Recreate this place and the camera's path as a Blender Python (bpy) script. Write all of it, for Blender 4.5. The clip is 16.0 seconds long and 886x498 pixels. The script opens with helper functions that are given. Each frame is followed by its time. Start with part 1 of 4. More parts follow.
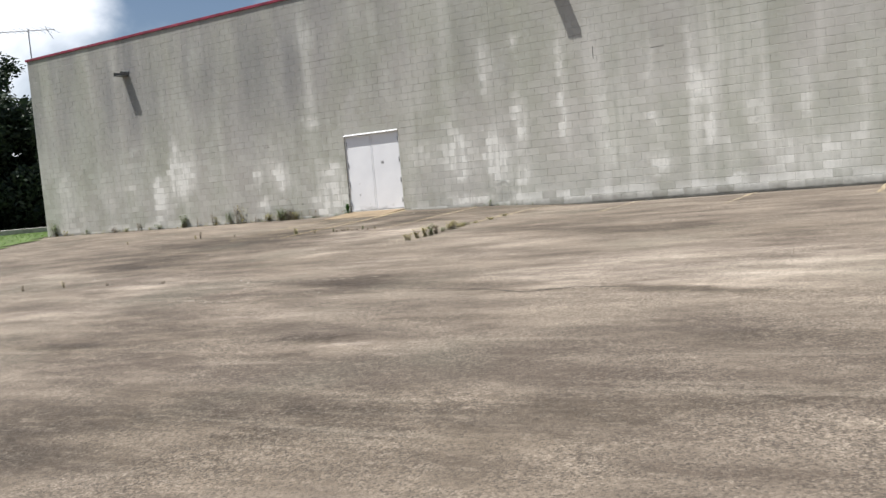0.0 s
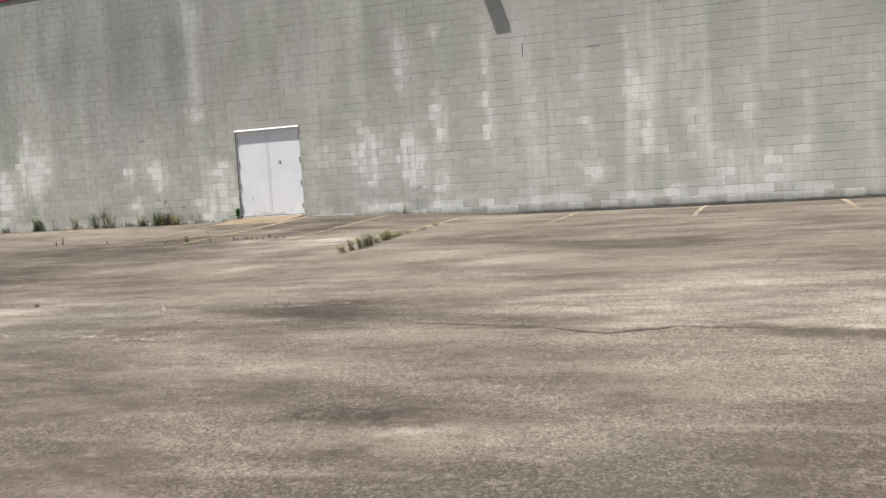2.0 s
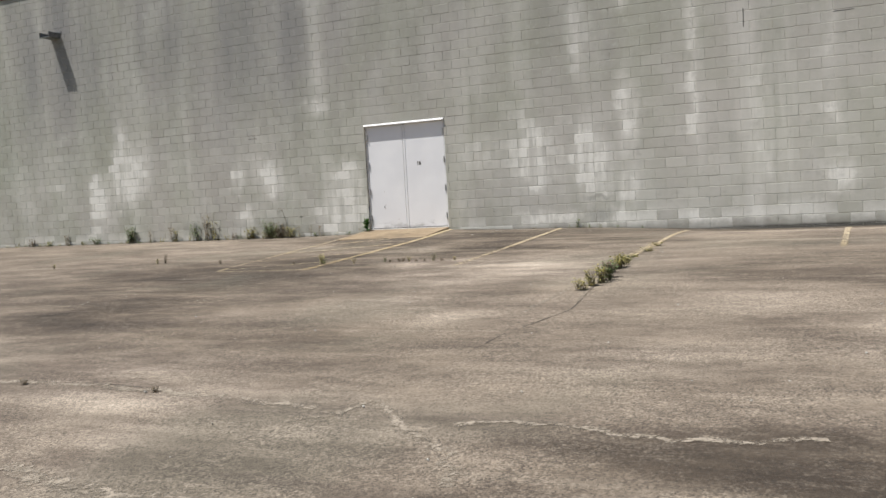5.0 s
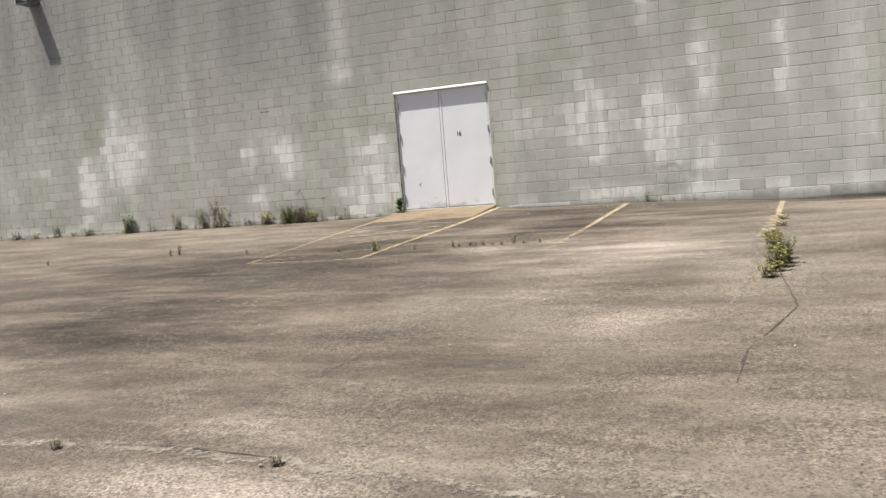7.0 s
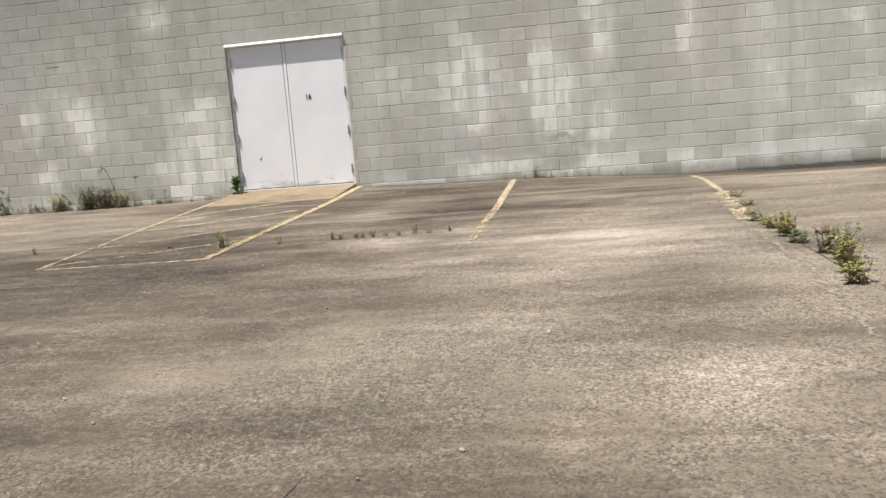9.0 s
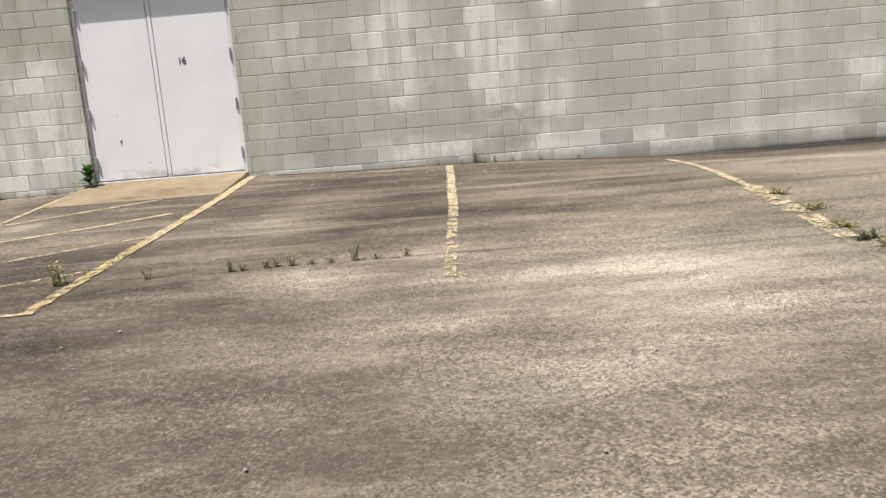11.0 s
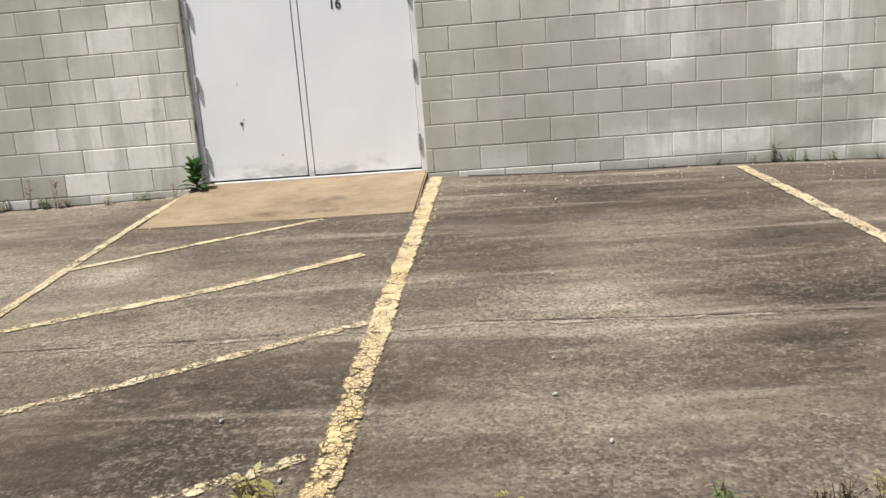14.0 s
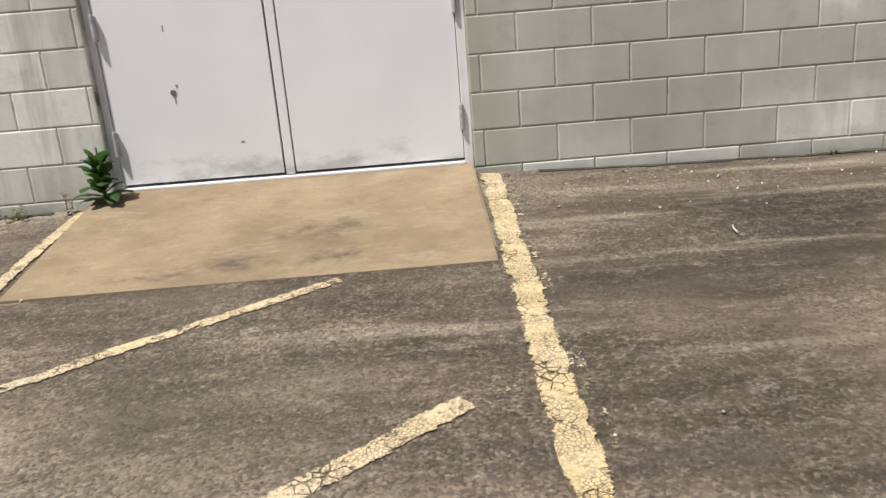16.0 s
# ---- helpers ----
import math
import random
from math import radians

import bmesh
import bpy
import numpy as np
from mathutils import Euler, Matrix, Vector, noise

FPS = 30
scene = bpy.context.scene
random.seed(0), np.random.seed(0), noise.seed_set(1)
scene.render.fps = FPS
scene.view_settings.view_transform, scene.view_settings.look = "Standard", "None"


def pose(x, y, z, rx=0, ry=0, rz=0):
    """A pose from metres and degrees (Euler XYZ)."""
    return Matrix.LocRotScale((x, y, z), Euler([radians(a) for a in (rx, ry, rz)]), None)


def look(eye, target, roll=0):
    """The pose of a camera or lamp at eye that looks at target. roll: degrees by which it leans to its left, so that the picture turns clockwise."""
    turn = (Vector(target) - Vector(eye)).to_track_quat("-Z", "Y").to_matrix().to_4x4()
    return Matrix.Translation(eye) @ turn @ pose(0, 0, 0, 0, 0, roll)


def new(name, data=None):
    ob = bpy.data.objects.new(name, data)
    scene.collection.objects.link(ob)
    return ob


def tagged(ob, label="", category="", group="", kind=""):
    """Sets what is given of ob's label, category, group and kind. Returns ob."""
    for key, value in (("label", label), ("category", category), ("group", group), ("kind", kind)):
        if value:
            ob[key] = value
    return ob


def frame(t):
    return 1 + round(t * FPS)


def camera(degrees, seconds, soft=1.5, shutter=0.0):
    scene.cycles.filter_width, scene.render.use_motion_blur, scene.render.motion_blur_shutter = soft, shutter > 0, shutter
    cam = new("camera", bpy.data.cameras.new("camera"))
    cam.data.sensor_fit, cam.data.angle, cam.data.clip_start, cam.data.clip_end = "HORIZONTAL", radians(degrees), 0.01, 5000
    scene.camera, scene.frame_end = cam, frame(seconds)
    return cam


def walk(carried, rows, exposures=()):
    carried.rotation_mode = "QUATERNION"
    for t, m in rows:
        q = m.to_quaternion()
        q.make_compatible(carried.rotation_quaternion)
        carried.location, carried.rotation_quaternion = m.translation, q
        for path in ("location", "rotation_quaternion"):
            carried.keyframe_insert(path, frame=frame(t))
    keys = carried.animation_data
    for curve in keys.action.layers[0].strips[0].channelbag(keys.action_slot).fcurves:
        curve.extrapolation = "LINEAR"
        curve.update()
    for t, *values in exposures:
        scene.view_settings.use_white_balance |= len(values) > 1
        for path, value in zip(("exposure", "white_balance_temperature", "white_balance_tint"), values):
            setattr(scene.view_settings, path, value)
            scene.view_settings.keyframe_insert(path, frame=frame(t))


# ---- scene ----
cam = camera(56.5, 16.0)
PATH = [
    (0, (14.247, -21.373, 0.489), (13.266, -19.636, 0.344), -4.9),
    (0.5, (13.692, -21.021, 0.478), (12.809, -19.236, 0.29), -0.4),
    (1, (13.115, -20.646, 0.496), (12.286, -18.836, 0.308), -3.5),
    (1.5, (12.51, -20.236, 0.51), (11.794, -18.377, 0.328), -4.4),
    (2, (11.904, -19.895, 0.517), (11.239, -18.015, 0.368), -3.4),
    (2.5, (11.201, -19.374, 0.497), (10.369, -17.563, 0.331), -4.6),
    (3, (10.663, -18.918, 0.518), (9.959, -17.055, 0.336), -5.0),
    (3.5, (10.033, -18.355, 0.567), (9.337, -16.483, 0.466), -3.0),
    (4, (9.481, -17.806, 0.591), (8.771, -15.938, 0.521), -1.3),
    (4.5, (8.872, -17.257, 0.595), (8.132, -15.401, 0.511), -2.3),
    (5, (8.36, -16.713, 0.62), (7.535, -14.896, 0.5), -3.1),
    (5.2, (8.127, -16.541, 0.657), (7.247, -14.75, 0.516), -2.0),
    (7.3, (5.973, -14.986, 0.542), (5.199, -13.15, 0.37), -4.7),
    (7.5, (5.781, -14.721, 0.522), (4.966, -12.903, 0.343), -3.8),
    (8, (5.407, -14.188, 0.514), (4.658, -12.348, 0.288), -2.9),
    (8.5, (4.982, -13.643, 0.542), (4.381, -11.748, 0.324), -4.3),
    (9, (4.63, -13.091, 0.544), (4.283, -11.138, 0.29), -4.6),
    (9.2, (4.486, -12.857, 0.588), (4.197, -10.898, 0.307), -4.9),
    (11.3, (3.496, -10.258, 0.66), (3.432, -8.289, 0.314), -4.7),
    (11.5, (3.301, -10.059, 0.652), (3.192, -8.09, 0.315), -3.9),
    (12, (2.916, -9.503, 0.651), (2.726, -7.548, 0.271), -5.0),
    (12.5, (2.495, -8.923, 0.671), (2.166, -6.999, 0.238), -4.0),
    (13, (2.194, -8.342, 0.696), (1.859, -6.416, 0.275), -5.5),
    (13.5, (1.861, -7.756, 0.761), (1.535, -5.822, 0.373), -4.5),
    (14, (1.638, -7.121, 0.788), (1.472, -5.17, 0.381), -4.4),
    (14.5, (1.413, -6.454, 0.845), (1.367, -4.505, 0.397), -5.4),
    (15, (1.214, -5.83, 0.862), (1.243, -3.904, 0.324), -7.1),
    (15.5, (0.959, -5.192, 0.917), (0.904, -3.26, 0.4), -6.0),
    (16, (0.721, -4.522, 0.917), (0.727, -2.611, 0.328), -4.7),
]
walk(cam, [(t, look(eye, target, roll)) for t, eye, target, roll in PATH], [(0, 0.5, 6300, 10), (1, 0.56, 6310, 10), (2, 0.42, 6330, 10), (3, 0.46, 6350, 10), (3.6, 0.34, 6370, 10), (5, 0.3, 6400, 10), (8.5, 0.5, 6500, 10), (12.5, 0.46, 6550, 10), (15, 0.46, 6550, 10), (16, 0.26, 6600, 10)])

# ---- light ----
SUN_WAY = Vector((1.5, 1.2, -4.6)).normalized()
world = bpy.data.worlds.new("sky")
scene.world = world
world.use_nodes = True
wn, wl = world.node_tree.nodes, world.node_tree.links
wn.clear()
sky = wn.new("ShaderNodeTexSky")
sky.sky_type, sky.sun_disc = "NISHITA", False
sky.sun_elevation, sky.sun_rotation = math.asin(-SUN_WAY.z), math.atan2(-SUN_WAY.x, -SUN_WAY.y)
sky.air_density, sky.dust_density = 1.0, 1.5
sky_co = wn.new("ShaderNodeTexCoord")
cloud = wn.new("ShaderNodeTexNoise")
cloud.inputs["Scale"].default_value, cloud.inputs["Detail"].default_value = 2.3, 7
cloud.inputs["Distortion"].default_value = 0.4
cloud_map = wn.new("ShaderNodeMapping")
cloud_map.inputs["Scale"].default_value = (1, 1, 2.2)
cloud_map.inputs["Location"].default_value = (0.35, 0.1, 0.3)
cloud_ramp = wn.new("ShaderNodeMapRange")
cloud_ramp.interpolation_type = "SMOOTHSTEP"
cloud_ramp.inputs["From Min"].default_value, cloud_ramp.inputs["From Max"].default_value = 0.52, 0.72
sky_mix = wn.new("ShaderNodeMix")
sky_mix.data_type = "RGBA"
sky_mix.inputs["B"].default_value = (15, 15.3, 15.8, 1)
back = wn.new("ShaderNodeBackground")
back.inputs["Strength"].default_value = 0.06
wout = wn.new("ShaderNodeOutputWorld")
wl.new(sky_co.outputs["Generated"], cloud_map.inputs["Vector"])
wl.new(cloud_map.outputs["Vector"], cloud.inputs["Vector"])
mass = wn.new("ShaderNodeVectorMath")
mass.operation = "DOT_PRODUCT"
mass.inputs[1].default_value = Vector((-0.80, 0.57, 0.19)).normalized()
mass_ramp = wn.new("ShaderNodeMapRange")
mass_ramp.interpolation_type = "SMOOTHSTEP"
mass_ramp.inputs["From Min"].default_value, mass_ramp.inputs["From Max"].default_value = 0.955, 0.995
mass_ramp.inputs["To Max"].default_value = 0.12
heap = wn.new("ShaderNodeMath")
wl.new(sky_co.outputs["Generated"], mass.inputs[0])
wl.new(mass.outputs["Value"], mass_ramp.inputs["Value"])
wl.new(mass_ramp.outputs["Result"], heap.inputs[0])
wl.new(cloud.outputs["Fac"], heap.inputs[1])
wl.new(heap.outputs[0], cloud_ramp.inputs["Value"])
wl.new(cloud_ramp.outputs["Result"], sky_mix.inputs["Factor"])
wl.new(sky.outputs["Color"], sky_mix.inputs["A"])
wl.new(sky_mix.outputs["Result"], back.inputs["Color"])
wl.new(back.outputs["Background"], wout.inputs["Surface"])

sun = new("sun", bpy.data.lights.new("sun", "SUN"))
sun.data.energy, sun.data.angle, sun.data.color = 5.0, radians(0.55), (1.0, 0.965, 0.905)
sun.matrix_world = look((-20, -15, 40), Vector((-20, -15, 40)) + SUN_WAY)


# ---- materials ----
class Mat:
    """A material and short ways to add nodes to it."""

    def __init__(self, name, rough=0.8, metal=0.0):
        self.m = bpy.data.materials.new(name)
        self.m.use_nodes = True
        self.t = self.m.node_tree
        self.b = self.t.nodes["Principled BSDF"]
        self.b.inputs["Roughness"].default_value = rough
        self.b.inputs["Metallic"].default_value = metal
        self.pos = self.t.nodes.new("ShaderNodeNewGeometry").outputs["Position"]

    def put(self, sock, v):
        if isinstance(v, bpy.types.NodeSocket):
            self.t.links.new(v, sock)
        else:
            if isinstance(v, (tuple, list)) and len(v) == 3 and sock.type == "RGBA":
                v = (*v, 1)
            sock.default_value = v

    def math(self, op, a, b=0.0, c=0.0, clamp=False):
        n = self.t.nodes.new("ShaderNodeMath")
        n.operation, n.use_clamp = op, clamp
        for s, v in zip(n.inputs, (a, b, c)):
            self.put(s, v)
        return n.outputs[0]

    def vec(self, op, a, b=(0, 0, 0), c=(0, 0, 0)):
        n = self.t.nodes.new("ShaderNodeVectorMath")
        n.operation = op
        for s, v in zip(n.inputs, (a, b, c)):
            self.put(s, v)
        return n.outputs["Value"] if op in ("LENGTH", "DISTANCE", "DOT_PRODUCT") else n.outputs["Vector"]

    def sep(self, v):
        n = self.t.nodes.new("ShaderNodeSeparateXYZ")
        self.put(n.inputs[0], v)
        return n.outputs

    def noise(self, scale, detail=4, rough=0.55, at=None, stretch=(1, 1, 1), shift=(0, 0, 0), colour=False):
        v = self.vec("MULTIPLY_ADD", at if at is not None else self.pos, stretch, shift)
        n = self.t.nodes.new("ShaderNodeTexNoise")
        n.inputs["Scale"].default_value, n.inputs["Detail"].default_value = scale, detail
        n.inputs["Roughness"].default_value = rough
        self.t.links.new(v, n.inputs["Vector"])
        return n.outputs["Color" if colour else "Fac"]

    def voronoi(self, scale, feature="F1", stretch=(1, 1, 1), rand=1.0, out="Distance"):
        n = self.t.nodes.new("ShaderNodeTexVoronoi")
        n.feature = feature
        n.inputs["Scale"].default_value, n.inputs["Randomness"].default_value = scale, rand
        self.t.links.new(self.vec("MULTIPLY", self.pos, stretch), n.inputs["Vector"])
        return n.outputs[out]

    def ramp(self, v, lo, hi, to_lo=0.0, to_hi=1.0):
        n = self.t.nodes.new("ShaderNodeMapRange")
        n.interpolation_type = "SMOOTHSTEP"
        for s, x in zip(n.inputs, (v, lo, hi, to_lo, to_hi)):
            self.put(s, x)
        return n.outputs[0]

    def mix(self, f, a, b, mode="MIX"):
        n = self.t.nodes.new("ShaderNodeMix")
        n.data_type, n.blend_type = "RGBA", mode
        self.put(n.inputs["Factor"], f)
        self.put(n.inputs["A"], a)
        self.put(n.inputs["B"], b)
        return n.outputs["Result"]

    def bump(self, h, strength=0.4, dist=0.005, prev=None):
        n = self.t.nodes.new("ShaderNodeBump")
        n.inputs["Strength"].default_value, n.inputs["Distance"].default_value = strength, dist
        self.put(n.inputs["Height"], h)
        if prev is not None:
            self.t.links.new(prev, n.inputs["Normal"])
        self.t.links.new(n.outputs[0], self.b.inputs["Normal"])
        return n.outputs[0]

    def inner(self):
        """1 along the middle of a strip, 0 at its rims."""
        n = self.t.nodes.new("ShaderNodeAttribute")
        n.attribute_name = "inner"
        return n.outputs["Fac"]

    def colour(self, c):
        self.put(self.b.inputs["Base Color"], c)
        return self

    def cut(self, mask):
        """Keep the surface where mask is 1, let the ground below show where it is 0."""
        clear = self.t.nodes.new("ShaderNodeBsdfTransparent")
        mx = self.t.nodes.new("ShaderNodeMixShader")
        out = self.t.nodes["Material Output"]
        self.put(mx.inputs[0], mask)
        self.t.links.new(clear.outputs[0], mx.inputs[1])
        self.t.links.new(self.b.outputs[0], mx.inputs[2])
        self.t.links.new(mx.outputs[0], out.inputs["Surface"])


def plain(name, c, rough=0.8, metal=0.0, vary=0.25, scale=8.0, bump=0.0):
    k = Mat(name, rough, metal)
    n = k.noise(scale, 5)
    k.colour(k.mix(k.ramp(n, 0.3, 0.7), tuple(x * (1 - vary) for x in c), tuple(min(1, x * (1 + vary)) for x in c)))
    if bump:
        k.bump(k.noise(scale * 12, 3), bump, 0.003)
    return k.m


def nearest_of(k, at, spots, box=False):
    """Smallest scaled distance to a set of worn spots (cx, cy, hx, hy); 1 is the rim."""
    best = None
    for cx, cy, hx, hy in spots:
        v = k.vec("MULTIPLY_ADD", at, (1 / hx, 1 / hy, 0), (-cx / hx, -cy / hy, 0))
        if box:
            s = k.sep(k.vec("ABSOLUTE", v))
            d = k.math("MAXIMUM", s[0], s[1])
        else:
            d = k.vec("LENGTH", v)
        best = d if best is None else k.math("MINIMUM", best, d)
    return best


def blots(k, at, spots, acc=0.0):
    """Sum of soft weighted spots (cx, cy, half length, half width, turn, weight)."""
    for cx, cy, hx, hy, turn, weight in spots:
        m = k.t.nodes.new("ShaderNodeMapping")
        m.vector_type = "TEXTURE"
        m.inputs["Location"].default_value = (cx, cy, 0)
        m.inputs["Rotation"].default_value = (0, 0, radians(turn))
        m.inputs["Scale"].default_value = (hx, hy, 1)
        k.put(m.inputs["Vector"], at)
        g = k.t.nodes.new("ShaderNodeTexGradient")
        g.gradient_type = "SPHERICAL"
        k.put(g.inputs["Vector"], m.outputs["Vector"])
        acc = k.math("MULTIPLY_ADD", g.outputs["Fac"], weight, acc)
    return acc


# Stains and other dark patches (below 0) and pale worn patches (above 0) on the lot:
# centre x, y, half length, half width, turn, weight.
LOT_BROAD = [
    (0.0, -6.0, 3.6, 2.6, 0, -1.0), (1.0, -3.0, 5.0, 4.0, 0, -0.92), (10.4, -18.6, 3.4, 1.2, 7, -0.9), (8.8, -0.4, 6.0, 1.5, 0, -0.9), (9.0, -2.1, 4.0, 0.45, 0, 0.45), (7.4, -16.2, 2.6, 1.1, 5, -0.6), (0.3, -4.5, 1.3, 1.3, 0, -0.55), (2.1, -6.1, 1.7, 0.9, 0, -0.4), (0.8, -9.8, 2.2, 1.8, 0, -0.6), (3.0, -1.2, 3.0, 1.2, 0, -0.25),
]
LOT_START = [
    (11.1, -18.1, 2.08, 0.59, 7, -0.9), (13.2, -17.6, 1.14, 0.41, 6, -0.6), (10.9, -16.5, 0.92, 0.32, -0, 0.5), (12.5, -12.8, 2.59, 2.24, -18, 0.8), (5.9, -14.7, 2.88, 0.96, -5, 0.5),
    (12.6, -14.4, 1.62, 0.28, -10, -0.9), (10.0, -16.1, 0.81, 0.21, -2, -0.7), (9.0, -13.3, 2.32, 0.71, -12, -0.5), (13.5, -16.1, 1.06, 0.29, -2, -0.6), (10.2, -17.6, 1.78, 0.21, 4, -0.5),
    (-0.7, -10.8, 4.73, 1.18, -11, 0.5), (7.0, -16.3, 1.20, 0.27, -1, -0.7), (10.8, -19.1, 0.45, 0.27, 11, 0.5), (0.6, -3.9, 10.12, 1.58, -23, 0.6), (11.7, -9.2, 3.23, 1.20, -30, -0.5),
    (12.0, -17.7, 0.54, 0.08, 6, 0.5), (13.8, -17.7, 0.55, 0.09, 7, 0.4),
]
LOT_OPEN_LOT = [
    (10.3, -16.2, 0.51, 0.20, 7, 0.9), (6.6, -14.9, 1.73, 0.84, -0, -0.6), (8.7, -13.3, 1.93, 0.40, -7, -0.35), (10.8, -14.1, 0.94, 0.14, -4, -0.8), (10.8, -13.2, 1.19, 0.66, -9, 0.5),
    (4.5, -12.7, 2.87, 0.85, -7, 0.5), (7.9, -14.1, 0.59, 0.29, -3, -0.7), (3.3, -10.4, 6.40, 1.42, -12, -0.4), (7.3, -16.3, 0.44, 0.28, 6, -0.9), (9.7, -16.6, 2.05, 0.21, 8, -0.4),
    (10.6, -15.4, 1.15, 0.25, 3, -0.35), (8.8, -15.1, 1.20, 0.47, 1, 0.4), (10.2, -8.4, 2.51, 0.82, -28, -0.5), (4.3, -6.3, 4.02, 0.88, -23, 0.6),
]
LOT_CRACKED = [
    (-0.7, -8.0, 4.33, 1.97, -3, -0.6), (3.0, -6.2, 2.44, 1.48, -7, 0.8), (3.7, -11.8, 1.81, 0.80, 4, 0.4), (7.3, -11.2, 1.08, 0.66, 3, 0.5), (8.5, -12.7, 0.9, 0.26, 8, -0.5),
    (7.7, -13.2, 1.09, 0.49, 9, -0.4), (9.1, -10.5, 0.74, 1.38, 2, 0.4), (7.8, -6.9, 2.12, 1.31, -7, -0.6), (4.8, -13.6, 0.74, 0.57, 8, 0.4), (7.8, -9.1, 1.01, 0.83, -2, 0.4),
    (9.1, -5.9, 1.67, 1.11, -10, -0.5), (8.0, -13.8, 0.61, 0.19, 10, -0.4),
]
LOT_MIDDLE = [
    (0.5, -9.0, 1.05, 2.16, -4, -0.7), (-1.1, -6.3, 2.88, 0.74, -11, -0.7), (2.5, -10.6, 0.75, 0.75, 2, -0.35), (4.2, -7.4, 1.18, 0.72, -12, 0.55), (3.3, -7.6, 1.20, 0.51, -10, 0.2),
    (4.2, -8.8, 0.65, 0.38, -6, 0.5), (2.6, -9.6, 0.56, 0.42, -2, 0.5), (2.7, -8.6, 0.55, 0.38, -6, -0.4), (4.0, -3.7, 1.99, 0.59, -24, -0.7), (2.9, -4.4, 1.45, 0.82, -20, -0.5),
    (4.6, -10.3, 0.12, 0.19, 1, 0.6), (5.4, -9.8, 0.34, 0.53, -2, 0.5), (5.3, -8.3, 0.61, 0.39, -9, -0.5), (5.7, -3.0, 1.34, 0.64, -31, -0.6), (4.4, -10.4, 0.72, 0.53, 1, -0.3),
]
LOT_BAY_ENDS = [
    (1.5, -5.7, 1.46, 0.46, -12, -0.8), (3.0, -3.5, 0.67, 1.15, -20, -0.8), (4.6, -6.4, 0.44, 0.43, -12, 0.8), (3.6, -6.4, 0.39, 0.31, -11, 0.25), (2.2, -3.9, 0.73, 0.39, -18, 0.4),
    (2.9, -7.7, 0.27, 0.20, -7, 0.5), (1.3, -6.5, 0.56, 0.54, -10, -0.5), (2.2, -7.3, 0.69, 0.26, -8, -0.3), (5.1, -2.4, 1.60, 0.66, -26, -0.6), (7.0, 0.2, 1.43, 1.12, -27, -0.8),
    (4.6, -4.3, 1.43, 0.19, -20, 0.5), (4.2, -7.2, 0.48, 0.35, -9, 0.3), (3.9, -7.4, 0.34, 0.34, -8, -0.25), (1.6, -6.3, 0.23, 0.15, -10, 0.5),
]
LOT_BAYS = [
    (1.5, -2.6, 0.66, 0.54, -19, -0.5), (2.0, -3.3, 0.41, 0.55, -17, 0.6), (3.0, -3.0, 0.48, 1.13, -20, -0.8), (1.7, -5.6, 0.65, 0.32, -6, -0.5), (0.3, -5.3, 0.70, 0.30, -7, -0.7),
    (-0.7, -2.6, 0.34, 0.41, -16, 0.5), (2.1, -4.3, 0.94, 0.24, -13, -0.4), (3.3, -3.0, 0.25, 0.40, -20, 0.4), (0.7, -6.2, 0.62, 0.26, -3, -0.4), (2.1, -6.1, 0.31, 0.23, -4, -0.4),
    (1.3, -4.6, 0.29, 0.21, -10, 0.4),
]
LOT_BY_DOOR = [
    (1.9, -3.2, 0.37, 0.57, -15, 0.6), (1.6, -2.6, 0.21, 0.43, -17, -0.5), (2.0, -0.8, 0.75, 0.43, -19, -0.5), (3.2, -1.2, 0.85, 0.72, -24, -0.8), (2.8, -3.7, 0.23, 1.00, -14, -0.5),
    (2.7, -3.1, 0.22, 0.28, -16, 0.5), (0.5, -3.4, 0.18, 0.28, -13, 0.6), (0.7, -3.0, 0.27, 0.34, -14, -0.3), (1.3, -3.4, 0.42, 0.19, -13, -0.4), (1.5, -3.7, 0.18, 0.04, -12, 0.7),
    (1.9, -3.9, 0.58, 0.08, -12, 0.5), (-0.3, -3.4, 0.36, 0.25, -12, -0.7), (-0.7, -2.5, 0.25, 0.31, -14, 0.4),
]
LOT_AT_DOOR = [
    (1.2, -1.2, 0.18, 0.16, -11, 0.7), (2.4, -1.0, 0.44, 0.52, -15, -0.5), (1.5, -2.0, 0.34, 0.28, -11, 0.35), (0.6, -2.0, 0.19, 0.29, -10, -0.4), (-0.0, -1.9, 0.15, 0.30, -10, 0.35),
    (0.7, -2.2, 0.04, 0.07, -10, 0.7), (1.7, -2.4, 0.12, 0.13, -10, -0.4), (0.4, -1.6, 0.54, 0.13, -11, -0.3),
]
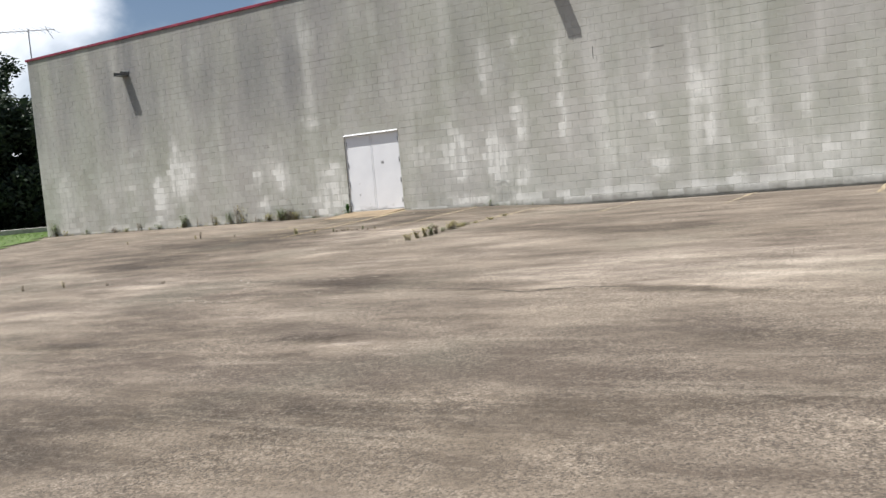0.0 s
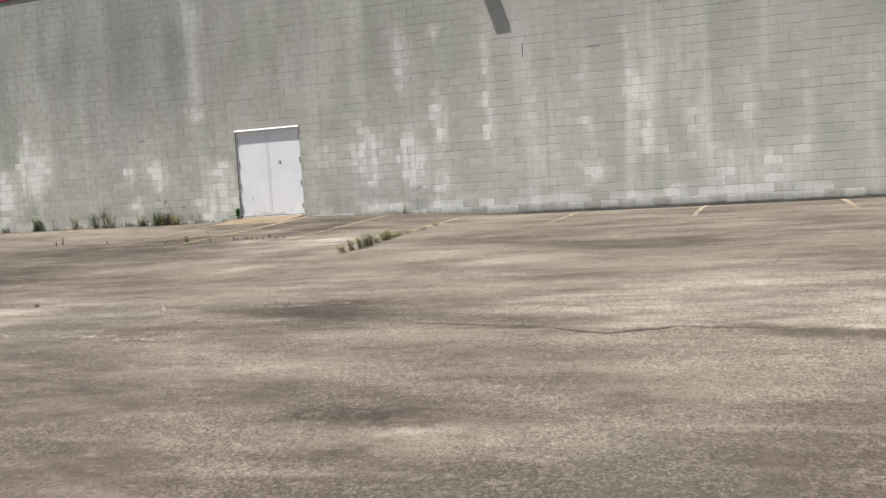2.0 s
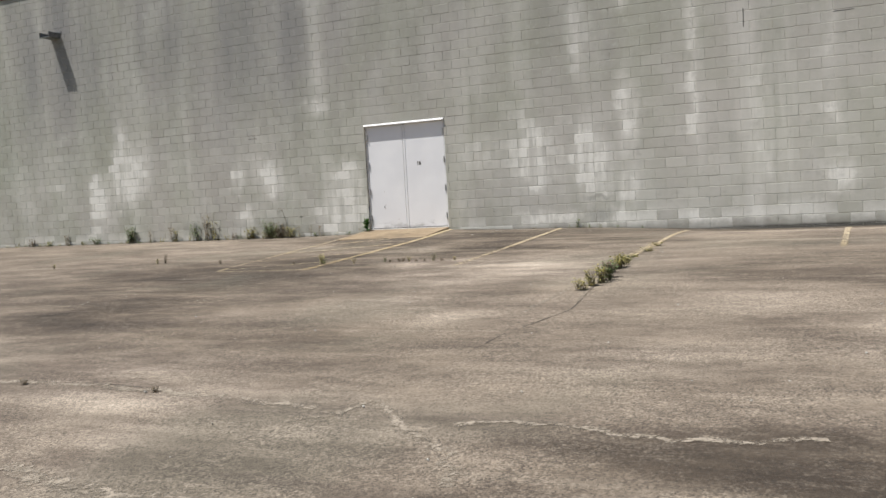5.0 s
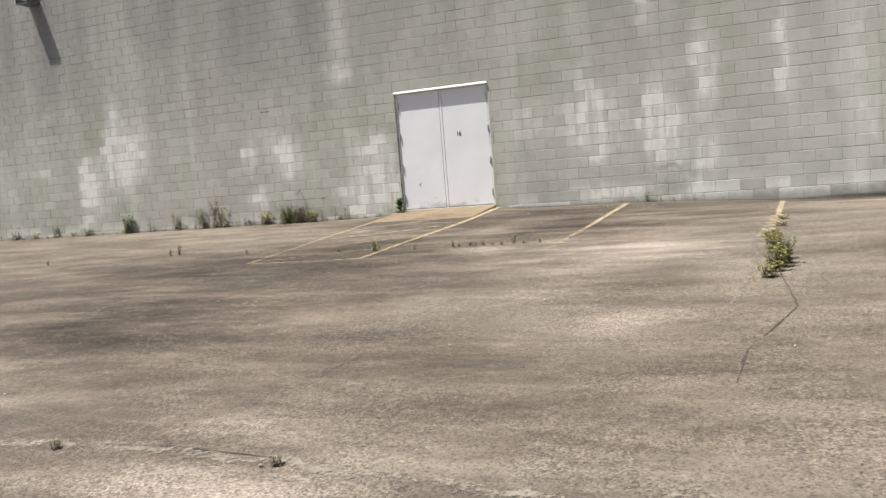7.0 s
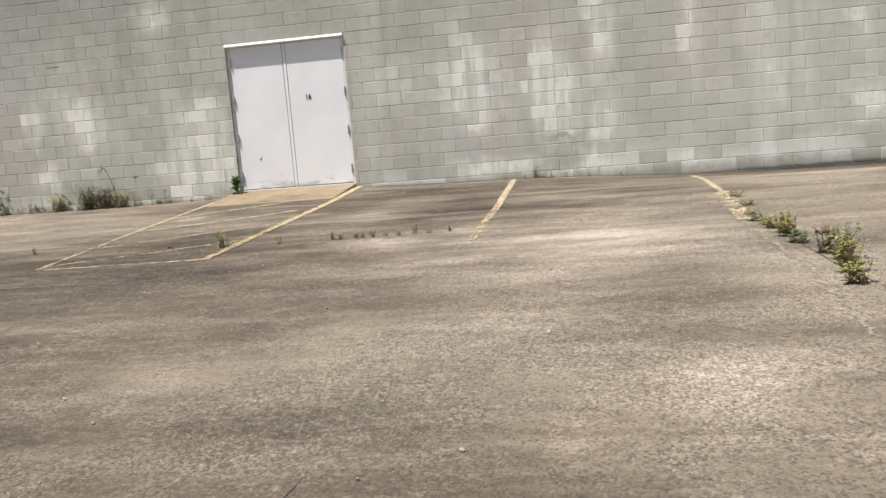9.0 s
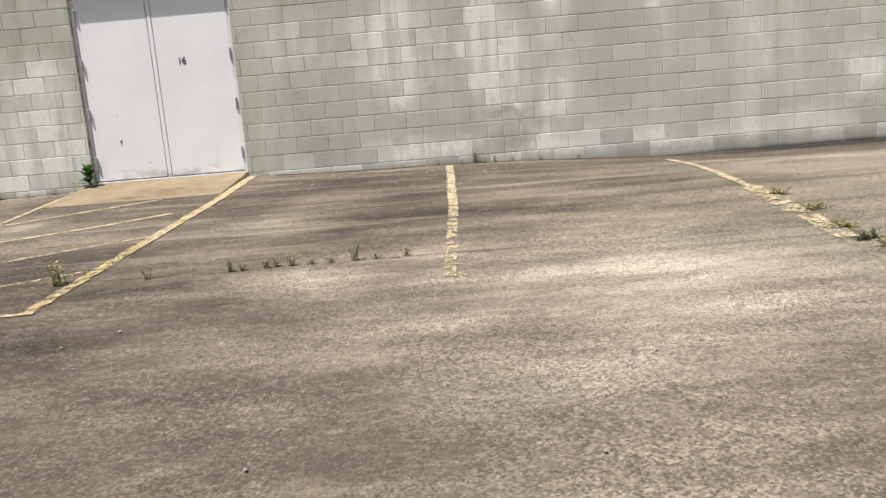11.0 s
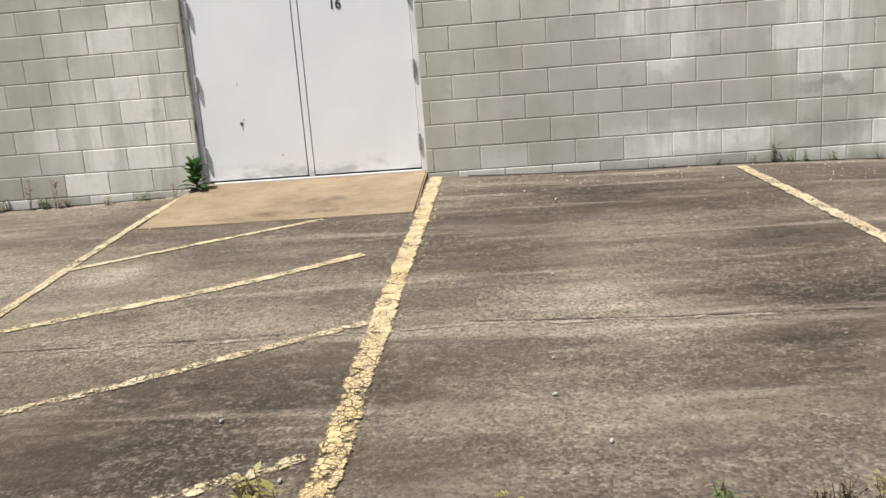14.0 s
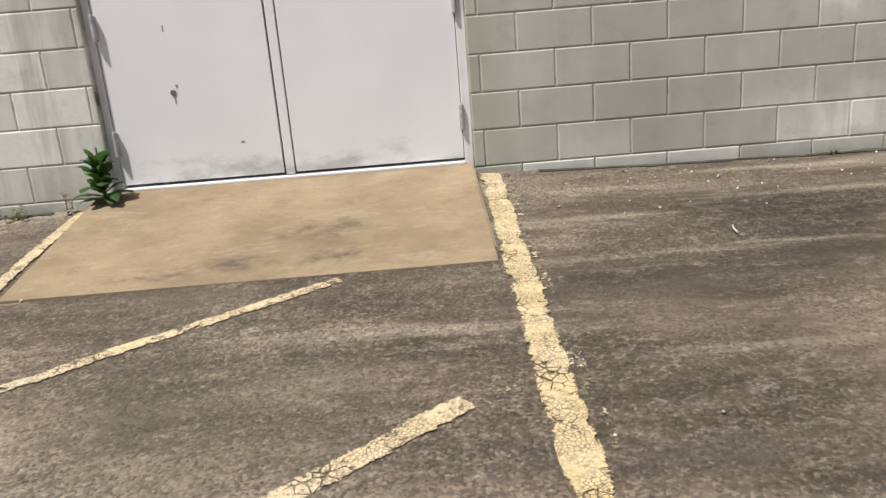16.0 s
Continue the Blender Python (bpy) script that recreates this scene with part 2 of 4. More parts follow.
# Washed-out streaks on the wall: centre x, z, half width, half height, weight.
WASH_NEAR = [
    (-1.7, 0.7, 1.3, 1.3, 0.4), (-2.3, 1.7, 1.2, 0.9, 0.1), (3.7, 1.3, 1.8, 1.2, 0.3), (4.00, 3.79, 0.34, 1.21, 0.9), (4.95, 4.42, 0.29, 0.22, 0.7), (4.99, 2.21, 0.33, 0.80, 0.9), (6.31, 3.66, 0.22, 1.31, 0.6), (6.30, 1.94, 0.19, 1.17, 0.6), (4.10, 1.36, 0.34, 0.98, 0.9),
    (4.44, 1.04, 0.37, 0.73, 0.7), (2.95, 1.55, 0.59, 0.92, 0.6), (3.06, 1.05, 0.79, 0.27, 0.6), (1.88, 1.61, 0.82, 0.68, 0.4), (-2.25, 3.76, 0.48, 1.37, 0.4), (-2.30, 2.92, 0.67, 0.26, 0.6),
    (-3.45, 4.29, 0.30, 0.56, 0.4), (-8.38, 1.74, 0.75, 0.93, 0.9), (-9.34, 1.17, 0.62, 0.84, 0.6), (-4.75, 1.42, 0.32, 0.48, 0.9), (-3.88, 1.45, 0.82, 0.50, 0.7), (-3.62, 1.01, 0.51, 0.48, 0.6),
    (-4.56, 0.26, 0.47, 0.49, 1), (-1.88, 0.39, 0.91, 0.46, 0.6), (-1.31, 0.44, 0.47, 0.55, 0.8), (-1.52, 1.27, 0.59, 0.37, 0.5), (-8.49, 2.90, 0.30, 0.41, 0.4), (-2.30, 5.67, 0.84, 0.58, 0.7),
]
WASH_EAST = [
    (8.71, 1.77, 0.31, 0.62, 0.6), (8.79, 0.65, 0.54, 0.37, 0.8), (9.87, 2.59, 0.65, 0.57, 0.7), (10.14, 1.56, 0.29, 0.86, 0.6), (9.70, 3.72, 0.29, 0.85, 0.5), (7.52, 2.64, 0.16, 1.51, 0.35),
    (8.69, 3.30, 0.21, 1.02, 0.5), (7.50, 0.84, 0.20, 0.64, 0.5), (10.60, 0.69, 0.39, 0.71, 0.5), (10.64, 0.11, 0.42, 0.17, 0.7), (4.62, 0.07, 0.74, 0.23, 0.7), (3.29, 0.10, 1.17, 0.20, 0.8),
    (5.00, 0.72, 0.36, 0.48, 0.7), (-6.99, 3.46, 0.43, 0.60, 0.3), (-7.66, 1.71, 0.41, 0.85, 0.5), (-10.46, 2.87, 0.48, 0.21, 0.4), (-10.89, 1.55, 0.97, 1.07, 0.4), (6.34, 0.02, 0.51, 0.19, 0.5),
]
WASH_FAR = [
    (-8.59, 1.81, 0.64, 1.35, 0.5), (-14.63, 1.41, 0.77, 1.49, 0.45), (-9.58, 1.06, 0.61, 1.11, 0.45), (-12.24, 0.81, 0.57, 0.87, 0.35), (-14.51, 5.83, 0.71, 1.73, 0.35), (-7.15, 5.81, 0.80, 1.03, 0.35),
    (12.35, 1.93, 0.27, 1.06, 0.45), (12.52, 0.39, 0.91, 0.63, 0.5), (13.54, 2.03, 0.26, 1.03, 0.45), (11.80, 0.77, 0.75, 0.73, 0.5), (13.25, 0.65, 0.87, 0.79, 0.5), (11.19, 1.47, 0.39, 0.91, 0.4),
]


def block_paint():
    k = Mat("painted_block", 0.85)
    ob = k.t.nodes.new("ShaderNodeObjectInfo").outputs["Random"]
    isl = k.t.nodes.new("ShaderNodeNewGeometry").outputs["Random Per Island"]
    rnd = k.math("FRACT", k.math("ADD", ob, isl))
    s = k.sep(k.pos)
    comb = k.t.nodes.new("ShaderNodeCombineXYZ")
    k.put(comb.inputs[0], s[0])
    k.put(comb.inputs[1], s[2])
    jit = k.vec("MULTIPLY_ADD", k.noise(5, 4, 0.65, colour=True), (0.26, 0.4, 0), (-0.13, -0.2, 0))
    own = k.t.nodes.new("ShaderNodeCombineXYZ")
    k.put(own.inputs[0], k.math("MULTIPLY_ADD", rnd, 0.16, -0.08))
    k.put(own.inputs[1], k.math("MULTIPLY_ADD", k.math("FRACT", k.math("MULTIPLY", rnd, 7.31)), 0.16, -0.08))
    at = k.vec("ADD", k.vec("ADD", comb.outputs[0], own.outputs[0]), jit)
    d = blots(k, at, [(x, z, hx, hz * 1.25, 0, w) for x, z, hx, hz, w in WASH_NEAR + WASH_EAST + WASH_FAR])
    s2 = k.noise(1.0, 6, 0.7, stretch=(6, 1, 0.5))
    streak = k.math("MULTIPLY", k.ramp(d, 0.02, 0.75), k.ramp(s2, 0.34, 0.60, 0.4, 1.0))
    # per block the wash holds or is gone, mostly low on the wall
    blocky = k.ramp(s[2], 4.2, 1.6, 0.15, 1.0)
    hold = k.math("MULTIPLY", k.ramp(k.math("ADD", rnd, k.math("MULTIPLY", streak, 0.5)), 0.7, 1.1), blocky)
    free = k.ramp(k.noise(0.9, 5, 0.6, stretch=(1.3, 1, 0.13)), 0.48, 0.72)
    east = k.math("MULTIPLY", k.ramp(s[0], 1.0, 9.0), k.ramp(s[2], 5.5, 1.8))
    wash = k.math("ADD", k.math("MULTIPLY", streak, 0.62), k.math("MULTIPLY", hold, k.math("MULTIPLY_ADD", streak, 0.5, 0.12)), clamp=True)
    wash = k.math("ADD", wash, k.math("MULTIPLY", free, k.math("MULTIPLY_ADD", east, 0.3, 0.26)), clamp=True)
    wash = k.math("ADD", wash, k.math("MULTIPLY", east, 0.16), clamp=True)
    low = k.math("MULTIPLY", k.ramp(k.math("ADD", s[2], k.math("MULTIPLY", k.noise(1.3, 3), 0.6)), 0.62, 0.25), k.ramp(rnd, 0.2, 0.7))
    wash = k.math("ADD", wash, k.math("MULTIPLY", low, 0.55), clamp=True)
    grain = k.noise(30, 5, 0.7)
    base = k.mix(k.ramp(k.noise(0.5, 5, 0.6, stretch=(1, 1, 0.6)), 0.36, 0.64), (0.325, 0.325, 0.262), (0.385, 0.365, 0.325))
    veil = k.ramp(k.noise(1.0, 6, 0.66, stretch=(1, 1, 0.6), shift=(3, 0, 5)), 0.42, 0.66)
    base = k.mix(k.math("MULTIPLY", veil, 0.30), base, (0.56, 0.55, 0.51))
    base = k.mix(k.ramp(k.noise(1.3, 5, 0.6, stretch=(1, 1, 0.45), shift=(8, 0, 1)), 0.54, 0.72, 0, 0.35), base, (0.25, 0.25, 0.225))
    base = k.mix(k.math("MULTIPLY", rnd, blocky), base, k.mix(0.16, base, (0.65, 0.64, 0.58)))
    col = k.mix(k.math("MULTIPLY", wash, k.ramp(grain, 0.2, 0.6, 0.75, 1.0)), base, (0.74, 0.725, 0.67))
    # streaky grey grime plus an even darkening, both stronger upwards and towards the west
    grime_and_grey = k.math("MULTIPLY", k.ramp(k.noise(0.8, 6, 0.62, stretch=(1, 1, 0.16), shift=(7, 0, 0)), 0.30, 0.74, 0.22, 0.85), k.math("MULTIPLY", k.ramp(s[2], 1.3, 5.2, 0.18, 1.0), k.ramp(s[0], 7.0, -5.0, 0.5, 1.9)))
    col = k.mix(k.math("MULTIPLY", grime_and_grey, 0.62, clamp=True), col, (0.20, 0.197, 0.193))
    soot = nearest_of(k, k.vec("ADD", comb.outputs[0], jit), [(4.35, 0.12, 0.3, 0.14), (4.3, 0.50, 0.28, 0.045), (-4.4, 0.2, 0.5, 0.2), (-3.4, 0.1, 0.4, 0.16), (-6.2, 0.15, 0.6, 0.2)])
    col = k.mix(k.ramp(soot, 1.5, 0.3, 0, 0.42), col, (0.17, 0.17, 0.15))
    # open or stained bed joints here and there
    bed = k.math("ABSOLUTE", k.math("SUBTRACT", k.math("FRACT", k.math("DIVIDE", k.math("ADD", s[2], 0.016 + 20.32), 0.2032)), 0.5))
    rust = k.math("MULTIPLY", k.ramp(bed, 0.462, 0.49), k.ramp(k.noise(0.8, 4, stretch=(0.5, 1, 3), shift=(0, 0, 4)), 0.53, 0.62))
    col = k.mix(k.math("MULTIPLY", rust, 0.8), col, (0.12, 0.115, 0.10))
    col = k.mix(k.ramp(grain, 0.62, 0.8, 0, 0.3), col, (0.24, 0.24, 0.22))
    mott = k.noise(5.5, 6, 0.68, shift=(2, 0, 8))
    col = k.mix(k.ramp(mott, 0.52, 0.74, 0, 0.35), col, (0.24, 0.235, 0.205))
    col = k.mix(k.ramp(mott, 0.46, 0.26, 0, 0.3), col, (0.56, 0.55, 0.50))
    # soil splash on the lowest course
    soil = k.math("MULTIPLY", k.ramp(k.math("ADD", s[2], k.math("MULTIPLY", k.noise(6, 4), 0.22)), 0.12, -0.06), 0.5)
    col = k.mix(soil, col, (0.16, 0.15, 0.12))
    # near-black towards the foot of the wall, coming in east of x = 5
    foot_dark = k.math("MULTIPLY", k.ramp(k.math("ADD", s[2], k.math("MULTIPLY", k.noise(2.5, 4), 0.10)), -0.10, -0.17), k.ramp(s[0], 5.0, 8.0, 0, 0.85))
    col = k.mix(foot_dark, col, (0.055, 0.05, 0.042))
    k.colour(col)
    n = k.bump(k.noise(140, 3, 0.6), 0.35, 0.003)
    k.bump(k.noise(16, 4), 0.25, 0.006, n)
    return k.m


def asphalt():
    k = Mat("worn_asphalt", 0.9)
    flat = k.vec("MULTIPLY", k.pos, (1, 1, 0))
    wob = k.vec("MULTIPLY_ADD", k.noise(0.7, 4, colour=True), (1.3, 0.9, 0), (-0.65, -0.45, 0))
    jit = k.vec("MULTIPLY_ADD", k.noise(3.4, 6, 0.7, colour=True), (0.9, 0.6, 0), (-0.45, -0.3, 0))
    at = k.vec("ADD", k.vec("ADD", flat, wob), jit)
    near_at = k.vec("ADD", flat, k.vec("MULTIPLY", jit, (0.4, 0.4, 0)))
    spots = blots(k, at, LOT_BROAD + LOT_START + LOT_OPEN_LOT + LOT_CRACKED + LOT_MIDDLE)
    spots = blots(k, near_at, LOT_BAY_ENDS + LOT_BAYS + LOT_BY_DOOR + LOT_AT_DOOR, spots)
    big = k.noise(0.22, 7, 0.62, stretch=(0.7, 1.4, 0), shift=(1.3, 2.2, 0))
    mid = k.noise(0.95, 7, 0.7, stretch=(0.6, 1.5, 0), shift=(3, 5, 0))
    tone = k.math("ADD", k.math("MULTIPLY", big, 0.6), k.math("MULTIPLY", mid, 0.85))
    tone = k.ramp(tone, 0.55, 0.93, 0.03, 0.97)
    tear = k.ramp(k.noise(1.5, 7, 0.72, stretch=(0.45, 1.7, 0), shift=(6, 1, 0)), 0.36, 0.60, 0.4, 1.35)
    col = k.mix(tone, (0.076, 0.0570, 0.0425), (0.272, 0.223, 0.171))
    spots = k.math("MAXIMUM", k.math("MINIMUM", spots, 0.48), -1.1)
    gain = k.math("POWER", 2.9, k.math("MULTIPLY", spots, tear))
    worn = k.t.nodes.new("ShaderNodeCombineColor")
    for q, p in enumerate((0.94, 1.0, 1.08)):
        k.put(worn.inputs[q], k.math("POWER", gain, p))
    col = k.mix(1.0, col, worn.outputs[0], "MULTIPLY")
    tone = k.math("MULTIPLY_ADD", spots, 0.5, tone, clamp=True)
    col = k.mix(k.math("MULTIPLY", k.ramp(k.noise(0.33, 3, shift=(11, 2, 0)), 0.52, 0.7), 0.3), col, (0.135, 0.132, 0.098))
    fleck = k.noise(7.5, 7, 0.8, stretch=(0.75, 1.3, 0), shift=(1, 4, 0))
    col = k.mix(k.ramp(fleck, 0.53, 0.68, 0, 0.42), col, (0.31, 0.26, 0.205))
    col = k.mix(k.ramp(fleck, 0.47, 0.32, 0, 0.42), col, (0.062, 0.048, 0.037))
    # thin drainage streaks of silt and damp
    silt = k.noise(1.0, 5, 0.6, stretch=(0.28, 2.8, 0), shift=(2, 0, 0))
    bays = k.ramp(k.sep(k.pos)[1], -6.6, -4.6, 0.42, 0.8)
    col = k.mix(k.math("MULTIPLY", k.ramp(silt, 0.55, 0.70), bays), col, (0.29, 0.245, 0.19))
    col = k.mix(k.math("MULTIPLY", k.ramp(silt, 0.44, 0.30), bays), col, (0.072, 0.056, 0.045))
    # bonded grit: clumps, stones and dust between them
    k.b.inputs["Specular IOR Level"].default_value = 0.28
    k.b.inputs["Sheen Weight"].default_value, k.b.inputs["Sheen Roughness"].default_value = 0.05, 0.5
    k.b.inputs["Sheen Tint"].default_value = (1.0, 0.9, 0.76, 1)
    patchy = k.math("MULTIPLY", k.ramp(k.noise(1.3, 6, 0.68, shift=(0, 9, 0)), 0.34, 0.6, 0.25, 1.15), k.ramp(tone, 0.05, 0.6, 0.7, 1.0))
    clump = k.noise(26, 6, 0.78)
    col = k.mix(k.math("MULTIPLY", k.ramp(clump, 0.50, 0.66), k.math("MULTIPLY", patchy, 0.44)), col, (0.33, 0.28, 0.22))
    col = k.mix(k.math("MULTIPLY", k.ramp(clump, 0.50, 0.36), k.math("MULTIPLY", patchy, 0.44)), col, (0.045, 0.038, 0.032))
    sv = k.sep(k.voronoi(95, out="Color"))
    tint = k.t.nodes.new("ShaderNodeCombineColor")
    for q in range(3):
        k.put(tint.inputs[q], k.ramp(sv[2], 0.0, 1.0, 0.5, 1.5))
    col = k.mix(k.math("MULTIPLY", patchy, 0.75, clamp=True), col, tint.outputs[0], "MULTIPLY")
    col = k.mix(k.math("MULTIPLY", k.math("MULTIPLY", k.ramp(sv[0], 0.74, 1.0), patchy), 0.34), col, (0.36, 0.31, 0.25))
    col = k.mix(k.math("MULTIPLY", k.ramp(sv[1], 0.3, 0.0), 0.55), col, (0.03, 0.026, 0.022))
    k.colour(col)
    n = k.bump(k.math("MULTIPLY", k.voronoi(95), -1.0), 0.6, 0.004)
    n = k.bump(clump, 0.7, 0.010, n)
    k.bump(k.noise(7, 5), 0.3, 0.02, n)
    return k.m


M_BLOCK = block_paint()
M_ASPHALT = asphalt()


def mortar():
    k = Mat("painted_mortar", 0.9)
    col = k.mix(k.ramp(k.noise(1.1, 5, 0.7, stretch=(0.5, 1, 2.5)), 0.46, 0.68), (0.36, 0.35, 0.30), (0.62, 0.61, 0.55))
    col = k.mix(k.ramp(k.noise(0.9, 5, 0.7, stretch=(0.45, 1, 3), shift=(9, 0, 2)), 0.52, 0.60, 0, 0.95), col, (0.10, 0.095, 0.08))
    k.colour(col)
    k.bump(k.noise(70, 3), 0.3, 0.003)
    return k.m


M_MORTAR = mortar()
M_CONC = plain("rough_concrete", (0.33, 0.32, 0.29), 0.9, 0, 0.2, 3, 0.3)
M_RED = plain("red_trim_paint", (0.21, 0.022, 0.045), 0.5, 0, 0.3, 2)
M_STEEL = plain("dull_steel", (0.16, 0.165, 0.165), 0.55, 0.5, 0.3, 10)
M_ALU = plain("aluminium_tube", (0.16, 0.16, 0.17), 0.5, 0.6, 0.2, 5)
M_FRAME = plain("white_frame_paint", (0.68, 0.68, 0.68), 0.55, 0, 0.08, 5, 0.05)
M_BLACK = plain("black_marks", (0.03, 0.03, 0.03), 0.6, 0, 0.3, 20)
M_BARK = plain("bark", (0.10, 0.075, 0.05), 0.95, 0, 0.4, 6, 0.5)
M_STAIN = plain("dark_joint", (0.10, 0.10, 0.09), 0.95, 0, 0.3, 12)
M_DUSTCHIP = plain("pale_chips", (0.5, 0.48, 0.43), 0.9, 0, 0.2, 30)
M_ROOF = plain("roof_membrane", (0.3, 0.3, 0.3), 0.9, 0, 0.2, 1)


def apron_concrete():
    k = Mat("tan_concrete", 0.88)
    n = k.noise(1.6, 6, 0.62)
    col = k.mix(k.ramp(n, 0.3, 0.7), (0.185, 0.135, 0.08), (0.285, 0.215, 0.135))
    spot = nearest_of(k, k.vec("ADD", k.vec("MULTIPLY", k.pos, (1, 1, 0)), k.vec("MULTIPLY_ADD", k.noise(6, 5, 0.65, colour=True), (0.5, 0.4, 0), (-0.25, -0.2, 0))),
                      [(-0.15, -1.13, 0.16, 0.10), (0.18, -0.81, 0.14, 0.12), (0.26, -1.12, 0.13, 0.14), (-0.45, -1.2, 0.2, 0.05)])
    col = k.mix(k.math("MULTIPLY", k.ramp(spot, 1.7, 0.1, 0, 0.9), k.ramp(k.noise(9, 5, 0.7), 0.3, 0.65)), col, (0.07, 0.05, 0.033))
    col = k.mix(k.ramp(k.noise(5, 5, 0.7, stretch=(0.6, 1.4, 1)), 0.55, 0.75, 0, 0.5), col, (0.36, 0.29, 0.20))
    col = k.mix(k.ramp(k.noise(2.4, 6, 0.7, shift=(5, 1, 0)), 0.55, 0.72, 0, 0.4), col, (0.14, 0.10, 0.06))
    col = k.mix(k.ramp(k.noise(45, 4, 0.7), 0.5, 0.75, 0, 0.5), col, (0.13, 0.10, 0.065))
    col = k.mix(k.ramp(k.noise(11, 7, 0.8, stretch=(0.6, 1.2, 1)), 0.5, 0.68, 0, 0.45), col, (0.35, 0.27, 0.175))
    col = k.mix(k.ramp(k.noise(3.2, 6, 0.75, shift=(2, 7, 0)), 0.5, 0.66, 0, 0.4), col, (0.15, 0.115, 0.075))
    k.colour(col)
    k.bump(k.noise(60, 4, 0.6), 0.35, 0.003)
    return k.m


def line_paint(name, lo, pale):
    k = Mat(name, 0.8)
    n = k.noise(5, 4)
    col = k.mix(k.ramp(n, 0.3, 0.7), (0.50, 0.375, 0.17), (0.55, 0.44, 0.25))
    col = k.mix(k.math("ADD", k.ramp(k.noise(1.3, 4), 0.4, 0.7, 0, 0.5), pale, clamp=True), col, (0.53, 0.46, 0.34))
    col = k.mix(k.ramp(k.noise(48, 5, 0.75), 0.46, 0.66, 0, 0.75), col, (0.27, 0.20, 0.12))
    fine = k.voronoi(70, "DISTANCE_TO_EDGE")
    col = k.mix(k.math("MULTIPLY", k.ramp(fine, 0.12, 0.02), k.ramp(k.noise(8, 3), 0.35, 0.55)), col, (0.15, 0.11, 0.07))
    k.colour(col)
    crack = k.voronoi(23, "DISTANCE_TO_EDGE")
    out = k.ramp(k.sep(k.pos)[1], -2.2, -5.0)
    wear = k.math("ADD", k.noise(8.5, 6, 0.75), k.math("MULTIPLY", k.noise(36, 5, 0.75), 0.7))
    wear = k.math("SUBTRACT", wear, k.math("MULTIPLY", out, 0.10))
    wear = k.math("ADD", wear, k.ramp(k.inner(), 0.0, 0.35, -0.13, 0.04))
    gap = k.math("ADD", k.ramp(crack, 0.0, 0.08), k.ramp(k.math("ADD", k.noise(5, 4, shift=(4, 4, 4)), k.math("MULTIPLY", out, -0.14)), 0.40, 0.50), clamp=True)
    k.cut(k.math("MULTIPLY", k.ramp(wear, lo - 0.02, lo + 0.10), gap))
    k.bump(k.noise(50, 4), 0.7, 0.006)
    return k.m


def door_paint():
    k = Mat("white_door_paint", 0.45)
    s = k.sep(k.pos)
    col = k.mix(k.ramp(k.noise(1.2, 5), 0.3, 0.7), (0.74, 0.74, 0.755), (0.80, 0.80, 0.81))
    dirt = k.math("MULTIPLY", k.ramp(k.math("ADD", s[2], k.math("MULTIPLY", k.noise(3.5, 5, 0.7, stretch=(0.7, 1, 1.6)), 0.6)), 0.44, 0.26), 0.8)
    col = k.mix(dirt, col, (0.36, 0.355, 0.345))
    col = k.mix(k.ramp(k.noise(70, 4, 0.75), 0.68, 0.78, 0, 0.3), col, (0.35, 0.33, 0.3))
    k.colour(col)
    k.bump(k.noise(9, 3), 0.06, 0.01)
    return k.m


def leafy(name, a, b, through_light=0.4):
    k = Mat(name, 0.6)
    isl = k.t.nodes.new("ShaderNodeNewGeometry").outputs["Random Per Island"]
    k.colour(k.mix(isl, a, b))
    glow = k.t.nodes.new("ShaderNodeBsdfTranslucent")
    k.put(glow.inputs["Color"], k.mix(isl, tuple(x * 1.5 for x in a), tuple(x * 1.5 for x in b)))
    mx = k.t.nodes.new("ShaderNodeMixShader")
    mx.inputs[0].default_value = through_light
    k.t.links.new(k.b.outputs[0], mx.inputs[1])
    k.t.links.new(glow.outputs[0], mx.inputs[2])
    k.t.links.new(mx.outputs[0], k.t.nodes["Material Output"].inputs["Surface"])
    return k.m


M_APRON = apron_concrete()
M_YELLOW = line_paint("worn_yellow_paint", 0.70, 0.0)
M_FADED = line_paint("faded_yellow_paint", 0.735, 0.45)
M_GHOST = line_paint("ghost_of_old_paint", 0.98, 0.7)
M_DOOR = door_paint()
M_LEAF = leafy("tree_leaf", (0.010, 0.022, 0.009), (0.026, 0.045, 0.016), 0.15)
M_WEED = leafy("weed_leaf", (0.10, 0.15, 0.05), (0.19, 0.24, 0.10))
M_DRY = leafy("dry_weed", (0.24, 0.24, 0.07), (0.42, 0.37, 0.15))
M_BROWN = leafy("withered_stalk", (0.16, 0.13, 0.09), (0.27, 0.22, 0.15))
M_GRASS = leafy("lawn_grass", (0.07, 0.12, 0.02), (0.12, 0.19, 0.04))


def dusty():
    k = Mat("pale_crack_dust", 0.95)
    k.colour(k.mix(k.ramp(k.noise(14, 4), 0.3, 0.7), (0.20, 0.170, 0.132), (0.31, 0.265, 0.21)))
    rim = k.ramp(k.inner(), 0.0, 1.0, -0.25, 0.16)
    k.cut(k.ramp(k.math("ADD", rim, k.math("ADD", k.noise(4, 6, 0.75), k.math("MULTIPLY_ADD", k.noise(30, 6, 0.85), 1.7, -0.35))), 1.0, 1.25))
    k.bump(k.noise(60, 4), 0.5, 0.005)
    return k.m


